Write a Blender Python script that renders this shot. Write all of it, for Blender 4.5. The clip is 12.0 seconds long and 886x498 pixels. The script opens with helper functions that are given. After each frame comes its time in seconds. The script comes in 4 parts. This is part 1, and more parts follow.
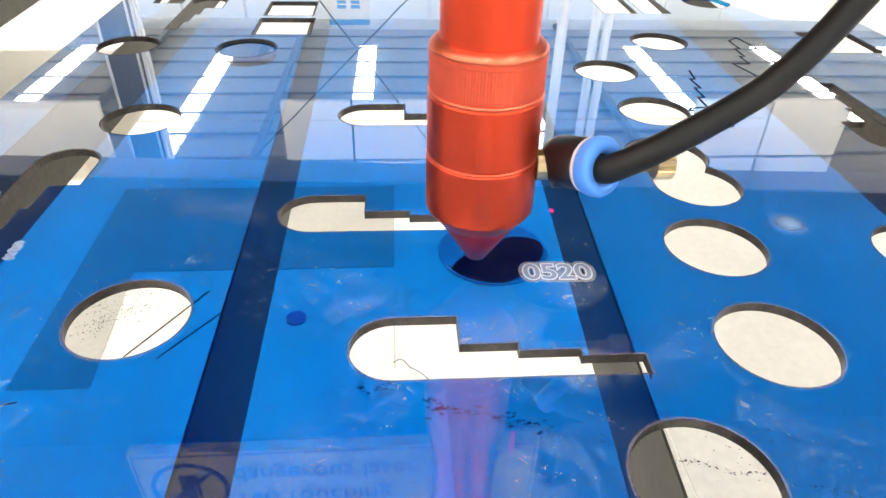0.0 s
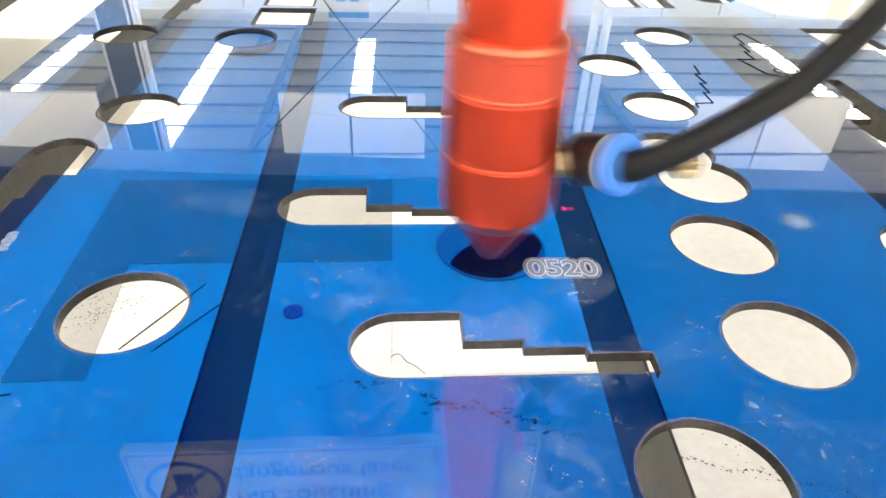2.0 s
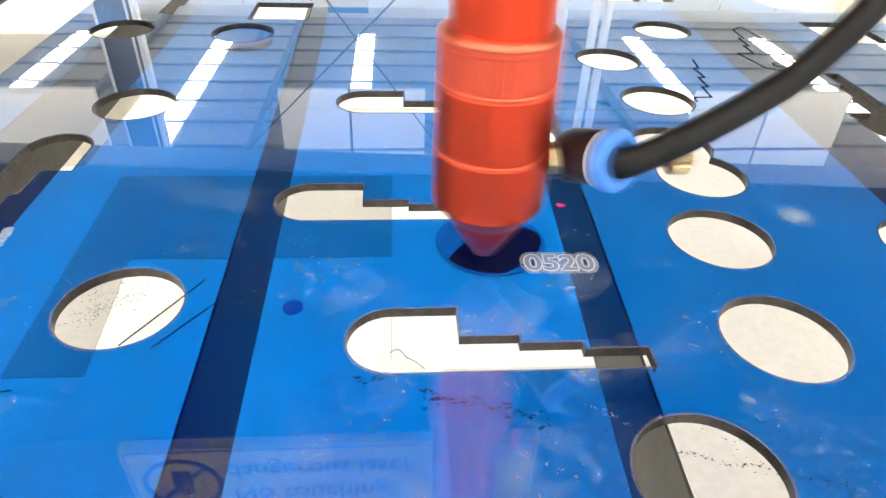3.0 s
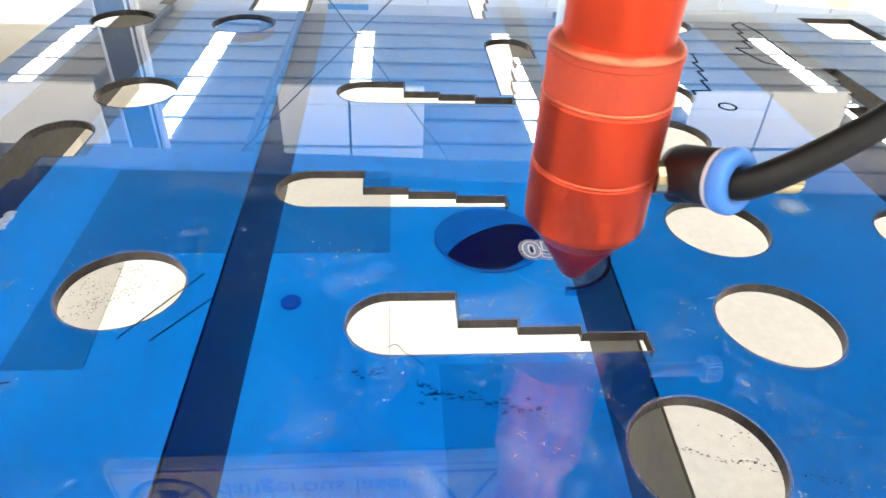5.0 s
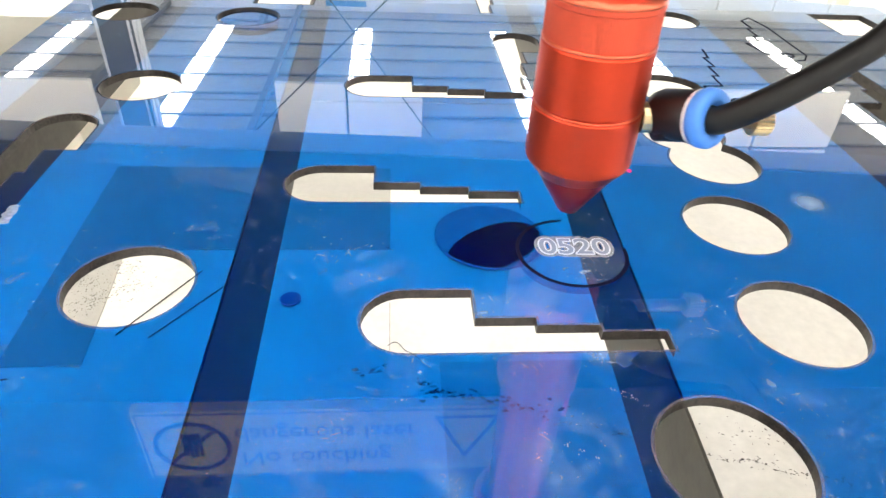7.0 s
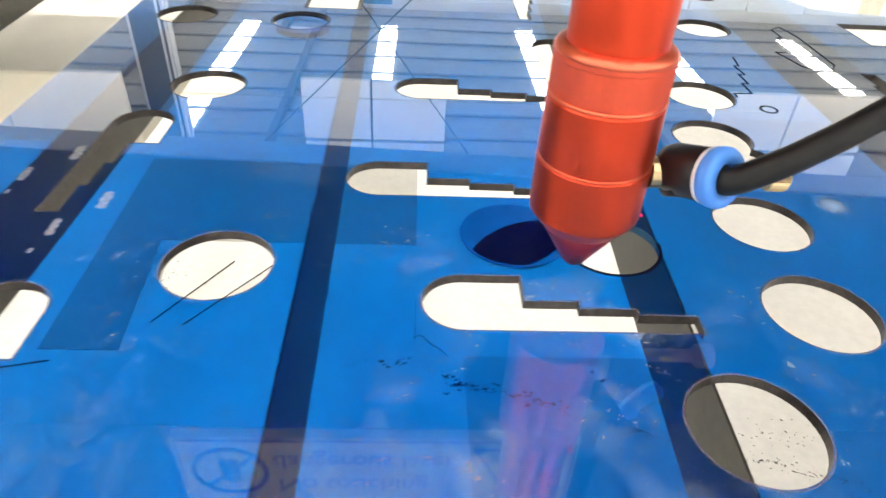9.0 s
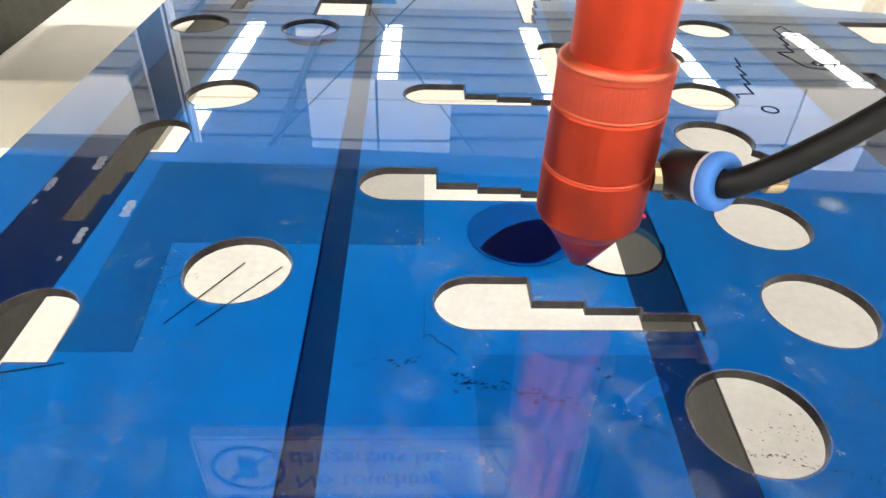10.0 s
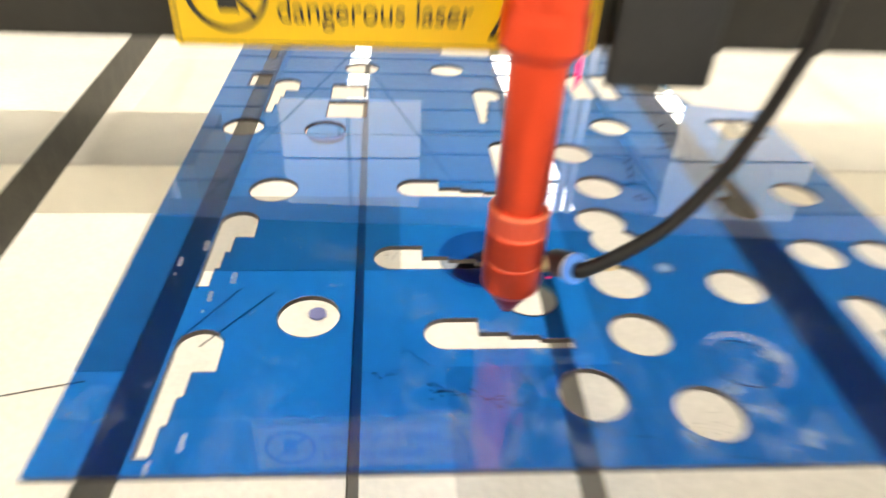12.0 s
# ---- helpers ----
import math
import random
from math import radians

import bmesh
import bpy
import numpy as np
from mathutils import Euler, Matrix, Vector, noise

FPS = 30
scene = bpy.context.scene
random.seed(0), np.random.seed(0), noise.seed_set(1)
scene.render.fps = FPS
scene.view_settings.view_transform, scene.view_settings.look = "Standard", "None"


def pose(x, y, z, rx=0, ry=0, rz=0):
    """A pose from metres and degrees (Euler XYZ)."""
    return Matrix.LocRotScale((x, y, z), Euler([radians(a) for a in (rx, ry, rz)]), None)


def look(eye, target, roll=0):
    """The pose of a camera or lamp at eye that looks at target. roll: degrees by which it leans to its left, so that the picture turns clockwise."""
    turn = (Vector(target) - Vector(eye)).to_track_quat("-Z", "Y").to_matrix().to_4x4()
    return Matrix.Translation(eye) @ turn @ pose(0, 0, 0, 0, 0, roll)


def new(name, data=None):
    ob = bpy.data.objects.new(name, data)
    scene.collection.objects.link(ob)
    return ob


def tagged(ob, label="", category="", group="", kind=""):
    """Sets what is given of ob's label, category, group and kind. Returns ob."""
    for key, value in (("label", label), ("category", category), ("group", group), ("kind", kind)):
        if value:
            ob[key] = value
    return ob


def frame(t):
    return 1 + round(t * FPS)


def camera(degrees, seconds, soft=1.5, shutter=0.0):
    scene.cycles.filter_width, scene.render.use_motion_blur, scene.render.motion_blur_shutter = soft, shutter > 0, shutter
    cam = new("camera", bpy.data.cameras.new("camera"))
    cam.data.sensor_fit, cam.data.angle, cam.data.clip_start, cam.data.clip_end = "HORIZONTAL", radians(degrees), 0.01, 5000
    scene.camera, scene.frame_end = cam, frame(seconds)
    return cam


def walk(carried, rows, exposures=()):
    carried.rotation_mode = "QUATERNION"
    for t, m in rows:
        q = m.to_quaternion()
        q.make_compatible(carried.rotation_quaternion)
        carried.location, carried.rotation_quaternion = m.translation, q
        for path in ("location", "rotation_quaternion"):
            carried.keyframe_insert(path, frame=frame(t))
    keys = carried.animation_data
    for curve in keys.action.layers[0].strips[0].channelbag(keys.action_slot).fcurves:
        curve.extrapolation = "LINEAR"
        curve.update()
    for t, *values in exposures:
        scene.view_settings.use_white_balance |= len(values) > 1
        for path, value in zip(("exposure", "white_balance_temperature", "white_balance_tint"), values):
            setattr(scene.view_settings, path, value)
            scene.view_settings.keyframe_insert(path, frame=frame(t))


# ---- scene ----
cam = camera(68.9, 12.0, shutter=0.75)
PATH = [
    (0, (-0.01199, -0.10888, 0.09518), (0.1175, 1.5229, -1.0539), 1.57),
    (0.5, (-0.01177, -0.10748, 0.09494), (0.1094, 1.5192, -1.0623), 1.31),
    (1, (-0.01244, -0.10658, 0.09466), (0.1182, 1.5196, -1.0623), 1.68),
    (1.5, (-0.01267, -0.10620, 0.09412), (0.1236, 1.5178, -1.0652), 1.98),
    (2, (-0.01332, -0.10635, 0.09343), (0.1255, 1.5154, -1.0688), 2.32),
    (2.5, (-0.01392, -0.10676, 0.09387), (0.1239, 1.5122, -1.0722), 2.50),
    (3, (-0.01239, -0.10611, 0.09309), (0.1256, 1.5076, -1.0803), 2.20),
    (5, (-0.01282, -0.10879, 0.09156), (0.1308, 1.5009, -1.0867), 2.75),
    (5.5, (-0.01560, -0.10772, 0.08914), (0.1297, 1.4964, -1.0965), 2.84),
    (6, (-0.01576, -0.10691, 0.08769), (0.1329, 1.4943, -1.1014), 3.04),
    (6.5, (-0.01630, -0.10598, 0.08869), (0.1358, 1.4990, -1.0949), 3.10),
    (8.5, (-0.01689, -0.11064, 0.08970), (0.1258, 1.4947, -1.0946), 3.26),
    (9, (-0.02548, -0.11982, 0.09654), (0.0659, 1.4845, -1.0942), 3.18),
    (9.5, (-0.03063, -0.12588, 0.10180), (0.0456, 1.4766, -1.0924), 3.45),
    (10, (-0.02663, -0.12413, 0.10118), (0.0429, 1.4779, -1.0941), 2.00),
    (10.5, (-0.02183, -0.12215, 0.09283), (0.0078, 1.4734, -1.1127), 1.41),
    (11, (-0.02036, -0.11620, 0.09362), (0.0636, 1.4853, -1.1014), 2.76),
    (11.5, (-0.02579, -0.12850, 0.11071), (0.0668, 1.4883, -1.0629), 2.73),
    (11.6, (-0.027, -0.14, 0.122), (0.079, 1.5, -1.018), 2.8),
    (11.7, (-0.031, -0.154, 0.137), (0.103, 1.475, -1.015), 3.4),
    (11.8, (-0.031, -0.171, 0.153), (0.083, 1.45, -1.012), 2.6),
    (11.9, (-0.033, -0.184, 0.165), (0.086, 1.439, -0.998), 2.2),
    (12, (-0.037, -0.208, 0.185), (0.123, 1.415, -0.972), 3.2),
]
walk(cam, [(t, look(eye, target, roll)) for t, eye, target, roll in PATH], [(0.0, 0.16, 6500, 10), (6.7, 0.14, 6500, 10), (8.4, 0.06, 6500, 10), (9.0, 0.0, 6500, 10), (9.4, -0.20, 6500, 10), (10.0, -0.26, 6500, 10), (10.5, -0.32, 6500, 10), (11.0, -0.17, 6500, 10), (11.4, 0.10, 6500, 10), (11.7, 0.10, 6900, 10), (11.8, 0.14, 6900, 10), (12.0, -0.06, 7300, 10)])

# ---- light: the hall's translucent roof strips, and glow panels added on the north wall ----
world = bpy.data.worlds.new("world")
scene.world = world
world.use_nodes = True
sky = world.node_tree.nodes.new("ShaderNodeTexSky")
sky.sky_type, sky.sun_disc, sky.sun_elevation, sky.sun_rotation = "NISHITA", False, radians(50), radians(200)
world.node_tree.links.new(sky.outputs[0], world.node_tree.nodes["Background"].inputs[0])
world.node_tree.nodes["Background"].inputs[1].default_value = 0.1
scene.view_settings.exposure = 0.0
STRIP_GLOW = 14.0

# ---- materials ----


def material(name):
    m = bpy.data.materials.new(name)
    m.use_nodes = True
    m.node_tree.nodes.clear()
    return m, m.node_tree.nodes, m.node_tree.links


def surface(name, color, rough=0.5, metal=0.0, vary=0.15, scale=40.0, bump=0.1, fine=6.0, coat=0.0, spec=0.5):
    """A painted, cast or coated surface with two scales of variation."""
    m, n, l = material(name)
    out, bs = n.new("ShaderNodeOutputMaterial"), n.new("ShaderNodeBsdfPrincipled")
    co, a, b = n.new("ShaderNodeTexCoord"), n.new("ShaderNodeTexNoise"), n.new("ShaderNodeTexNoise")
    a.inputs["Scale"].default_value, b.inputs["Scale"].default_value = scale, scale * fine
    a.inputs["Detail"].default_value, b.inputs["Detail"].default_value = 6, 4
    mix, add, ramp = n.new("ShaderNodeMix"), n.new("ShaderNodeMath"), n.new("ShaderNodeMapRange")
    add.operation = "ADD"
    l.new(co.outputs["Object"], a.inputs["Vector"])
    l.new(co.outputs["Object"], b.inputs["Vector"])
    l.new(a.outputs["Fac"], add.inputs[0])
    l.new(b.outputs["Fac"], add.inputs[1])
    ramp.inputs["From Min"].default_value, ramp.inputs["From Max"].default_value = 0.7, 1.3
    l.new(add.outputs[0], ramp.inputs["Value"])
    mix.data_type = "RGBA"
    mix.inputs["A"].default_value = (*[c * (1 - vary) for c in color], 1)
    mix.inputs["B"].default_value = (*[min(1, c * (1 + vary)) for c in color], 1)
    l.new(ramp.outputs[0], mix.inputs["Factor"])
    l.new(mix.outputs["Result"], bs.inputs["Base Color"])
    rr = n.new("ShaderNodeMapRange")
    rr.inputs["To Min"].default_value, rr.inputs["To Max"].default_value = rough * 0.85, min(1, rough * 1.2)
    l.new(b.outputs["Fac"], rr.inputs["Value"])
    l.new(rr.outputs[0], bs.inputs["Roughness"])
    bs.inputs["Metallic"].default_value = metal
    bs.inputs["Coat Weight"].default_value = coat
    bs.inputs["Specular IOR Level"].default_value = spec
    bp = n.new("ShaderNodeBump")
    bp.inputs["Strength"].default_value, bp.inputs["Distance"].default_value = bump, 0.1 / scale / fine
    l.new(b.outputs["Fac"], bp.inputs["Height"])
    l.new(bp.outputs[0], bs.inputs["Normal"])
    l.new(bs.outputs[0], out.inputs[0])
    return m


def glow(name, color, strength):
    m, n, l = material(name)
    out, em = n.new("ShaderNodeOutputMaterial"), n.new("ShaderNodeEmission")
    em.inputs[0].default_value, em.inputs[1].default_value = (*color, 1), strength
    l.new(em.outputs[0], out.inputs[0])
    return m


BLUE = (0.004, 0.36, 0.97)


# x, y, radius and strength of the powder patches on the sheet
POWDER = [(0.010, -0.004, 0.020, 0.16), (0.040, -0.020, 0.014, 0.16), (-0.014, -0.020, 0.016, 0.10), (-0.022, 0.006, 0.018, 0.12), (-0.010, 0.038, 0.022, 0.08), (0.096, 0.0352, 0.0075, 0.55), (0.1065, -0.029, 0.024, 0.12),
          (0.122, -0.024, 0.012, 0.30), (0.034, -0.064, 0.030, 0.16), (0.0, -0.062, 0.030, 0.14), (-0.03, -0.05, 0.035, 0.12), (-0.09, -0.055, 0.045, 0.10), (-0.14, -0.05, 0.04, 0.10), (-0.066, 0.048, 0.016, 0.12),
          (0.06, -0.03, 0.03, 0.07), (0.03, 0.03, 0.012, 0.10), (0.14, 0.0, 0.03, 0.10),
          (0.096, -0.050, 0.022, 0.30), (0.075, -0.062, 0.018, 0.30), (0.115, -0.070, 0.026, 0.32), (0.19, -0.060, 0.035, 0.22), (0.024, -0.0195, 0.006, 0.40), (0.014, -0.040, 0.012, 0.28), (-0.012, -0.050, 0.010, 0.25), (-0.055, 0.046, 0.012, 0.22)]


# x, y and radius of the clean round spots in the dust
THIN_DUST = [(0.0095, -0.0515, 0.0105), (0.0495, -0.0195, 0.0100), (0.001, -0.027, 0.0110), (-0.017, -0.038, 0.0065)]


def acrylic_top():
    """Polished top of the tinted sheet: clear blue below, gloss by angle, dust and fine scratches."""
    m, n, l = material("blue_acrylic_top")
    out = n.new("ShaderNodeOutputMaterial")
    clear, gloss, dust = n.new("ShaderNodeBsdfTransparent"), n.new("ShaderNodeBsdfGlossy"), n.new("ShaderNodeBsdfDiffuse")
    clear.inputs[0].default_value = (*BLUE, 1)
    gloss.inputs["Roughness"].default_value = 0.012
    dust.inputs[0].default_value = (0.52, 0.66, 0.78, 1)
    fr = n.new("ShaderNodeFresnel")
    fr.inputs[0].default_value = 1.52
    co = n.new("ShaderNodeTexCoord")
    wave = n.new("ShaderNodeTexNoise")
    wave.inputs["Scale"].default_value = 9
    bp = n.new("ShaderNodeBump")
    bp.inputs["Strength"].default_value, bp.inputs["Distance"].default_value = 0.02, 0.002
    l.new(co.outputs["Object"], wave.inputs["Vector"])
    l.new(wave.outputs["Fac"], bp.inputs["Height"])
    l.new(bp.outputs[0], gloss.inputs["Normal"])
    l.new(bp.outputs[0], fr.inputs["Normal"])
    # seen steeply, most of the mirror image comes back through the blue body; seen flat, off the top
    steep, hue = n.new("ShaderNodeMapRange"), n.new("ShaderNodeMixRGB")
    steep.inputs["From Min"].default_value, steep.inputs["From Max"].default_value = 0.05, 0.16
    hue.inputs[1].default_value, hue.inputs[2].default_value = (0.85, 0.92, 1.0, 1), (1.0, 0.97, 0.90, 1)
    l.new(fr.outputs[0], steep.inputs["Value"])
    l.new(steep.outputs[0], hue.inputs[0])
    l.new(hue.outputs[0], gloss.inputs[0])
    big, specks = n.new("ShaderNodeTexNoise"), n.new("ShaderNodeTexNoise")
    big.inputs["Scale"].default_value, big.inputs["Detail"].default_value = 30, 7
    specks.inputs["Scale"].default_value, specks.inputs["Detail"].default_value = 2400, 3
    r1, r2 = n.new("ShaderNodeMapRange"), n.new("ShaderNodeMapRange")
    r1.inputs["From Min"].default_value, r1.inputs["From Max"].default_value, r1.inputs["To Max"].default_value = 0.55, 0.68, 0.045
    r2.inputs["From Min"].default_value, r2.inputs["From Max"].default_value, r2.inputs["To Max"].default_value = 0.62, 0.82, 0.42
    l.new(co.outputs["Object"], big.inputs["Vector"])
    l.new(co.outputs["Object"], specks.inputs["Vector"])
    l.new(big.outputs["Fac"], r1.inputs["Value"])
    l.new(specks.outputs["Fac"], r2.inputs["Value"])
    add0 = n.new("ShaderNodeMath")
    add0.operation = "ADD"
    l.new(r1.outputs[0], add0.inputs[0])
    l.new(r2.outputs[0], add0.inputs[1])
    total = add0.outputs[0]
    # long fine scratches, curved, in several directions
    warp = n.new("ShaderNodeTexNoise")
    warp.inputs["Scale"].default_value = 40
    l.new(co.outputs["Object"], warp.inputs["Vector"])
    bent = n.new("ShaderNodeVectorMath")
    bent.operation = "MULTIPLY_ADD"
    bent.inputs[1].default_value = (0.012, 0.012, 0)
    l.new(warp.outputs["Color"], bent.inputs[0])
    l.new(co.outputs["Object"], bent.inputs[2])
    where, patchy = n.new("ShaderNodeTexNoise"), n.new("ShaderNodeMapRange")
    where.inputs["Scale"].default_value, where.inputs["Detail"].default_value = 26, 3
    patchy.inputs["From Min"].default_value, patchy.inputs["From Max"].default_value, patchy.inputs["To Min"].default_value = 0.46, 0.64, 0.25
    l.new(co.outputs["Object"], where.inputs["Vector"])
    l.new(where.outputs["Fac"], patchy.inputs["Value"])
    for sc, lo, amount in ((330, 0.60, 0.19), (150, 0.62, 0.10), (900, 0.64, 0.38)):
        sn, rs, ad = n.new("ShaderNodeTexNoise"), n.new("ShaderNodeMapRange"), n.new("ShaderNodeMath")
        sn.inputs["Scale"].default_value, sn.inputs["Detail"].default_value = sc, 4
        rs.inputs["From Min"].default_value, rs.inputs["From Max"].default_value, rs.inputs["To Max"].default_value = lo, lo + 0.1, amount
        ad.operation = "MULTIPLY_ADD"
        l.new(bent.outputs[0], sn.inputs["Vector"])
        l.new(sn.outputs["Fac"], rs.inputs["Value"])
        l.new(rs.outputs[0], ad.inputs[0])
        l.new(patchy.outputs[0], ad.inputs[1])
        l.new(total, ad.inputs[2])
        total = ad.outputs[0]
    for turn, sc, lo, amount in ((0.6, 1900, 0.66, 0.24), (2.1, 2300, 0.665, 0.24), (1.2, 1700, 0.675, 0.22), (2.9, 2600, 0.66, 0.22), (1.7, 1500, 0.685, 0.24)):
        mp, sn, rs, ad = n.new("ShaderNodeMapping"), n.new("ShaderNodeTexNoise"), n.new("ShaderNodeMapRange"), n.new("ShaderNodeMath")
        mp.inputs["Rotation"].default_value = (0, 0, turn)
        mp.vector_type = "TEXTURE"
        mp.inputs["Scale"].default_value = (1, 12, 1)
        sn.inputs["Scale"].default_value, sn.inputs["Detail"].default_value = sc, 2
        rs.inputs["From Min"].default_value, rs.inputs["From Max"].default_value, rs.inputs["To Max"].default_value = lo, lo + 0.08, amount
        ad.operation = "MULTIPLY_ADD"
        l.new(bent.outputs[0], mp.inputs[0])
        l.new(mp.outputs[0], sn.inputs["Vector"])
        l.new(sn.outputs["Fac"], rs.inputs["Value"])
        l.new(rs.outputs[0], ad.inputs[0])
        l.new(patchy.outputs[0], ad.inputs[1])
        l.new(total, ad.inputs[2])
        total = ad.outputs[0]
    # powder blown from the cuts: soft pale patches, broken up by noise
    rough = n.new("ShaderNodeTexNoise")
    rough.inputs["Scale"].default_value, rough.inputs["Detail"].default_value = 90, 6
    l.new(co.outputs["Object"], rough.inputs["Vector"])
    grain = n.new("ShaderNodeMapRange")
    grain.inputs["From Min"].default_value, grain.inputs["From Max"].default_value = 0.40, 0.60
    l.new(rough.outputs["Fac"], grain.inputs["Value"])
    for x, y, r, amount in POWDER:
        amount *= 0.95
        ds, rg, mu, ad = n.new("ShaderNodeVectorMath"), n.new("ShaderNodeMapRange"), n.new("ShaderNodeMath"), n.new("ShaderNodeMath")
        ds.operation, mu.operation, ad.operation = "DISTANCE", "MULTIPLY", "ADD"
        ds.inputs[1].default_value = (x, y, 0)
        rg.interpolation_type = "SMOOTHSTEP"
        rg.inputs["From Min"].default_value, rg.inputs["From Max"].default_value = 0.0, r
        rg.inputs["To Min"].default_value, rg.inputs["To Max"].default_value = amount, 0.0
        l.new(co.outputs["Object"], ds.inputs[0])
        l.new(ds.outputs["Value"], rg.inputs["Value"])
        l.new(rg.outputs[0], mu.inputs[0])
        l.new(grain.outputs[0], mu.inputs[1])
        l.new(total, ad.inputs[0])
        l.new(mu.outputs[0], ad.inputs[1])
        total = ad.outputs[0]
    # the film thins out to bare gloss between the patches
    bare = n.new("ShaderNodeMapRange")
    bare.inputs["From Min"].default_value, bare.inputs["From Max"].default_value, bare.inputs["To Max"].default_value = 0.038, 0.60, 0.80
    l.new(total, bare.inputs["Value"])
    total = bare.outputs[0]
    # round spots where the dust is thinned
    for x, y, r in THIN_DUST:
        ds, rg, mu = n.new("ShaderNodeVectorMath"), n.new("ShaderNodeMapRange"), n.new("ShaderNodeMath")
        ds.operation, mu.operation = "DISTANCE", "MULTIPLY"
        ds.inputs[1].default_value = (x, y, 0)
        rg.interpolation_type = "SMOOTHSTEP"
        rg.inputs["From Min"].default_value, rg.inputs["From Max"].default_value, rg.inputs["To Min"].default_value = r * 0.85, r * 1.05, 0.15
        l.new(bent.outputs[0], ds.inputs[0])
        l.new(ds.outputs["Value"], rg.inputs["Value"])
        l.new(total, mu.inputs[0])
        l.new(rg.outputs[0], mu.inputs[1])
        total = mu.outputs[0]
    mix1, mix2 = n.new("ShaderNodeMixShader"), n.new("ShaderNodeMixShader")
    l.new(total, mix1.inputs[0])
    l.new(clear.outputs[0], mix1.inputs[1])
    l.new(dust.outputs[0], mix1.inputs[2])
    both = n.new("ShaderNodeMath")
    both.operation, both.use_clamp = "MULTIPLY_ADD", True
    both.inputs[1].default_value, both.inputs[2].default_value = 2.9, -0.075
    l.new(fr.outputs[0], both.inputs[0])
    low, most = n.new("ShaderNodeMath"), n.new("ShaderNodeMath")
    low.operation, most.operation = "MULTIPLY_ADD", "MAXIMUM"
    low.inputs[1].default_value, low.inputs[2].default_value = 1.3, 0.038
    l.new(fr.outputs[0], low.inputs[0])
    l.new(both.outputs[0], most.inputs[0])
    l.new(low.outputs[0], most.inputs[1])
    l.new(most.outputs[0], mix2.inputs[0])
    l.new(mix1.outputs[0], mix2.inputs[1])
    worn, lobes = n.new("ShaderNodeBsdfGlossy"), n.new("ShaderNodeMixShader")
    worn.inputs["Roughness"].default_value, worn.inputs[0].default_value = 0.42, (0.70, 0.82, 0.9, 1)
    wear = n.new("ShaderNodeMath")
    wear.operation, wear.inputs[1].default_value = "MULTIPLY", 0.3
    l.new(fr.outputs[0], wear.inputs[0])
    l.new(wear.outputs[0], lobes.inputs[0])
    l.new(gloss.outputs[0], lobes.inputs[1])
    l.new(worn.outputs[0], lobes.inputs[2])
    l.new(lobes.outputs[0], mix2.inputs[2])
    l.new(mix2.outputs[0], out.inputs[0])
    return m


def tint(name, color, pigment=None, share=0.0):
    """Clear tinted plastic, with a little light scattered by its pigment."""
    m, n, l = material(name)
    out, clear = n.new("ShaderNodeOutputMaterial"), n.new("ShaderNodeBsdfTransparent")
    clear.inputs[0].default_value = (*color, 1)
    last = clear
    if pigment:
        milky, last = n.new("ShaderNodeBsdfDiffuse"), n.new("ShaderNodeMixShader")
        milky.inputs[0].default_value = (*pigment, 1)
        last.inputs[0].default_value = share
        l.new(clear.outputs[0], last.inputs[1])
        l.new(milky.outputs[0], last.inputs[2])
    l.new(last.outputs[0], out.inputs[0])
    return m


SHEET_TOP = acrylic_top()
SHEET_BOTTOM = tint("blue_acrylic_body", (0.20, 0.585, 0.80), (0.004, 0.07, 0.95), 0.10)
SHEET_EDGE_DARK = surface("dark_laser_cut_edge", (0.036, 0.030, 0.026), 0.4, vary=0.95, scale=300)
RED = surface("red_anodised_aluminium", (0.82, 0.080, 0.032), 0.34, metal=0.90, vary=0.03, scale=120, bump=0.0)
RED_HIGHLIGHT = surface("red_edge_highlight", (0.95, 0.20, 0.10), 0.30, metal=0.75, vary=0.04, scale=200, bump=0.0)
RED_SATIN = surface("red_satin_collar", (0.90, 0.125, 0.060), 0.42, metal=0.70, vary=0.05, scale=150, bump=0.0)
RED_DARK = surface("dark_red_anodised_tip", (0.30, 0.010, 0.012), 0.35, metal=0.4, vary=0.05, scale=120, bump=0.0)
BLACK_PLASTIC = surface("black_plastic", (0.012, 0.012, 0.012), 0.4, vary=0.2, scale=300)
HOSE = surface("black_hose", (0.009, 0.008, 0.007), 0.42, vary=0.2, scale=200, spec=0.3)
BLUE_PLASTIC = surface("blue_plastic_collar", (0.09, 0.31, 0.86), 0.45, vary=0.06, scale=400)
BRASS = surface("brass", (0.70, 0.54, 0.30), 0.30, metal=1.0, vary=0.1, scale=400)
STEEL = surface("blade_steel", (0.060, 0.056, 0.045), 0.45, metal=0.4, vary=0.35, scale=60, bump=0.2)
BASE_WHITE = surface("white_tray", (0.80, 0.75, 0.655), 0.6, vary=0.09, scale=7, bump=0.1, fine=14)
BASE_DIM = surface("beige_beam", (0.80, 0.74, 0.61), 0.6, vary=0.06, scale=6, bump=0.05)
GANTRY = surface("gantry_dark_paint", (0.032, 0.029, 0.023), 0.55, vary=0.15, scale=30, bump=0.1, spec=0.2)
LIT_LIP = surface("lit_lip_grey", (0.42, 0.44, 0.46), 0.45, vary=0.12, scale=40, bump=0.05)
YELLOW = surface("yellow_sign", (0.85, 0.52, 0.004), 0.45, vary=0.04, scale=60, bump=0.02)
INK = surface("black_ink", (0.02, 0.018, 0.015), 0.5, vary=0.2, scale=200)
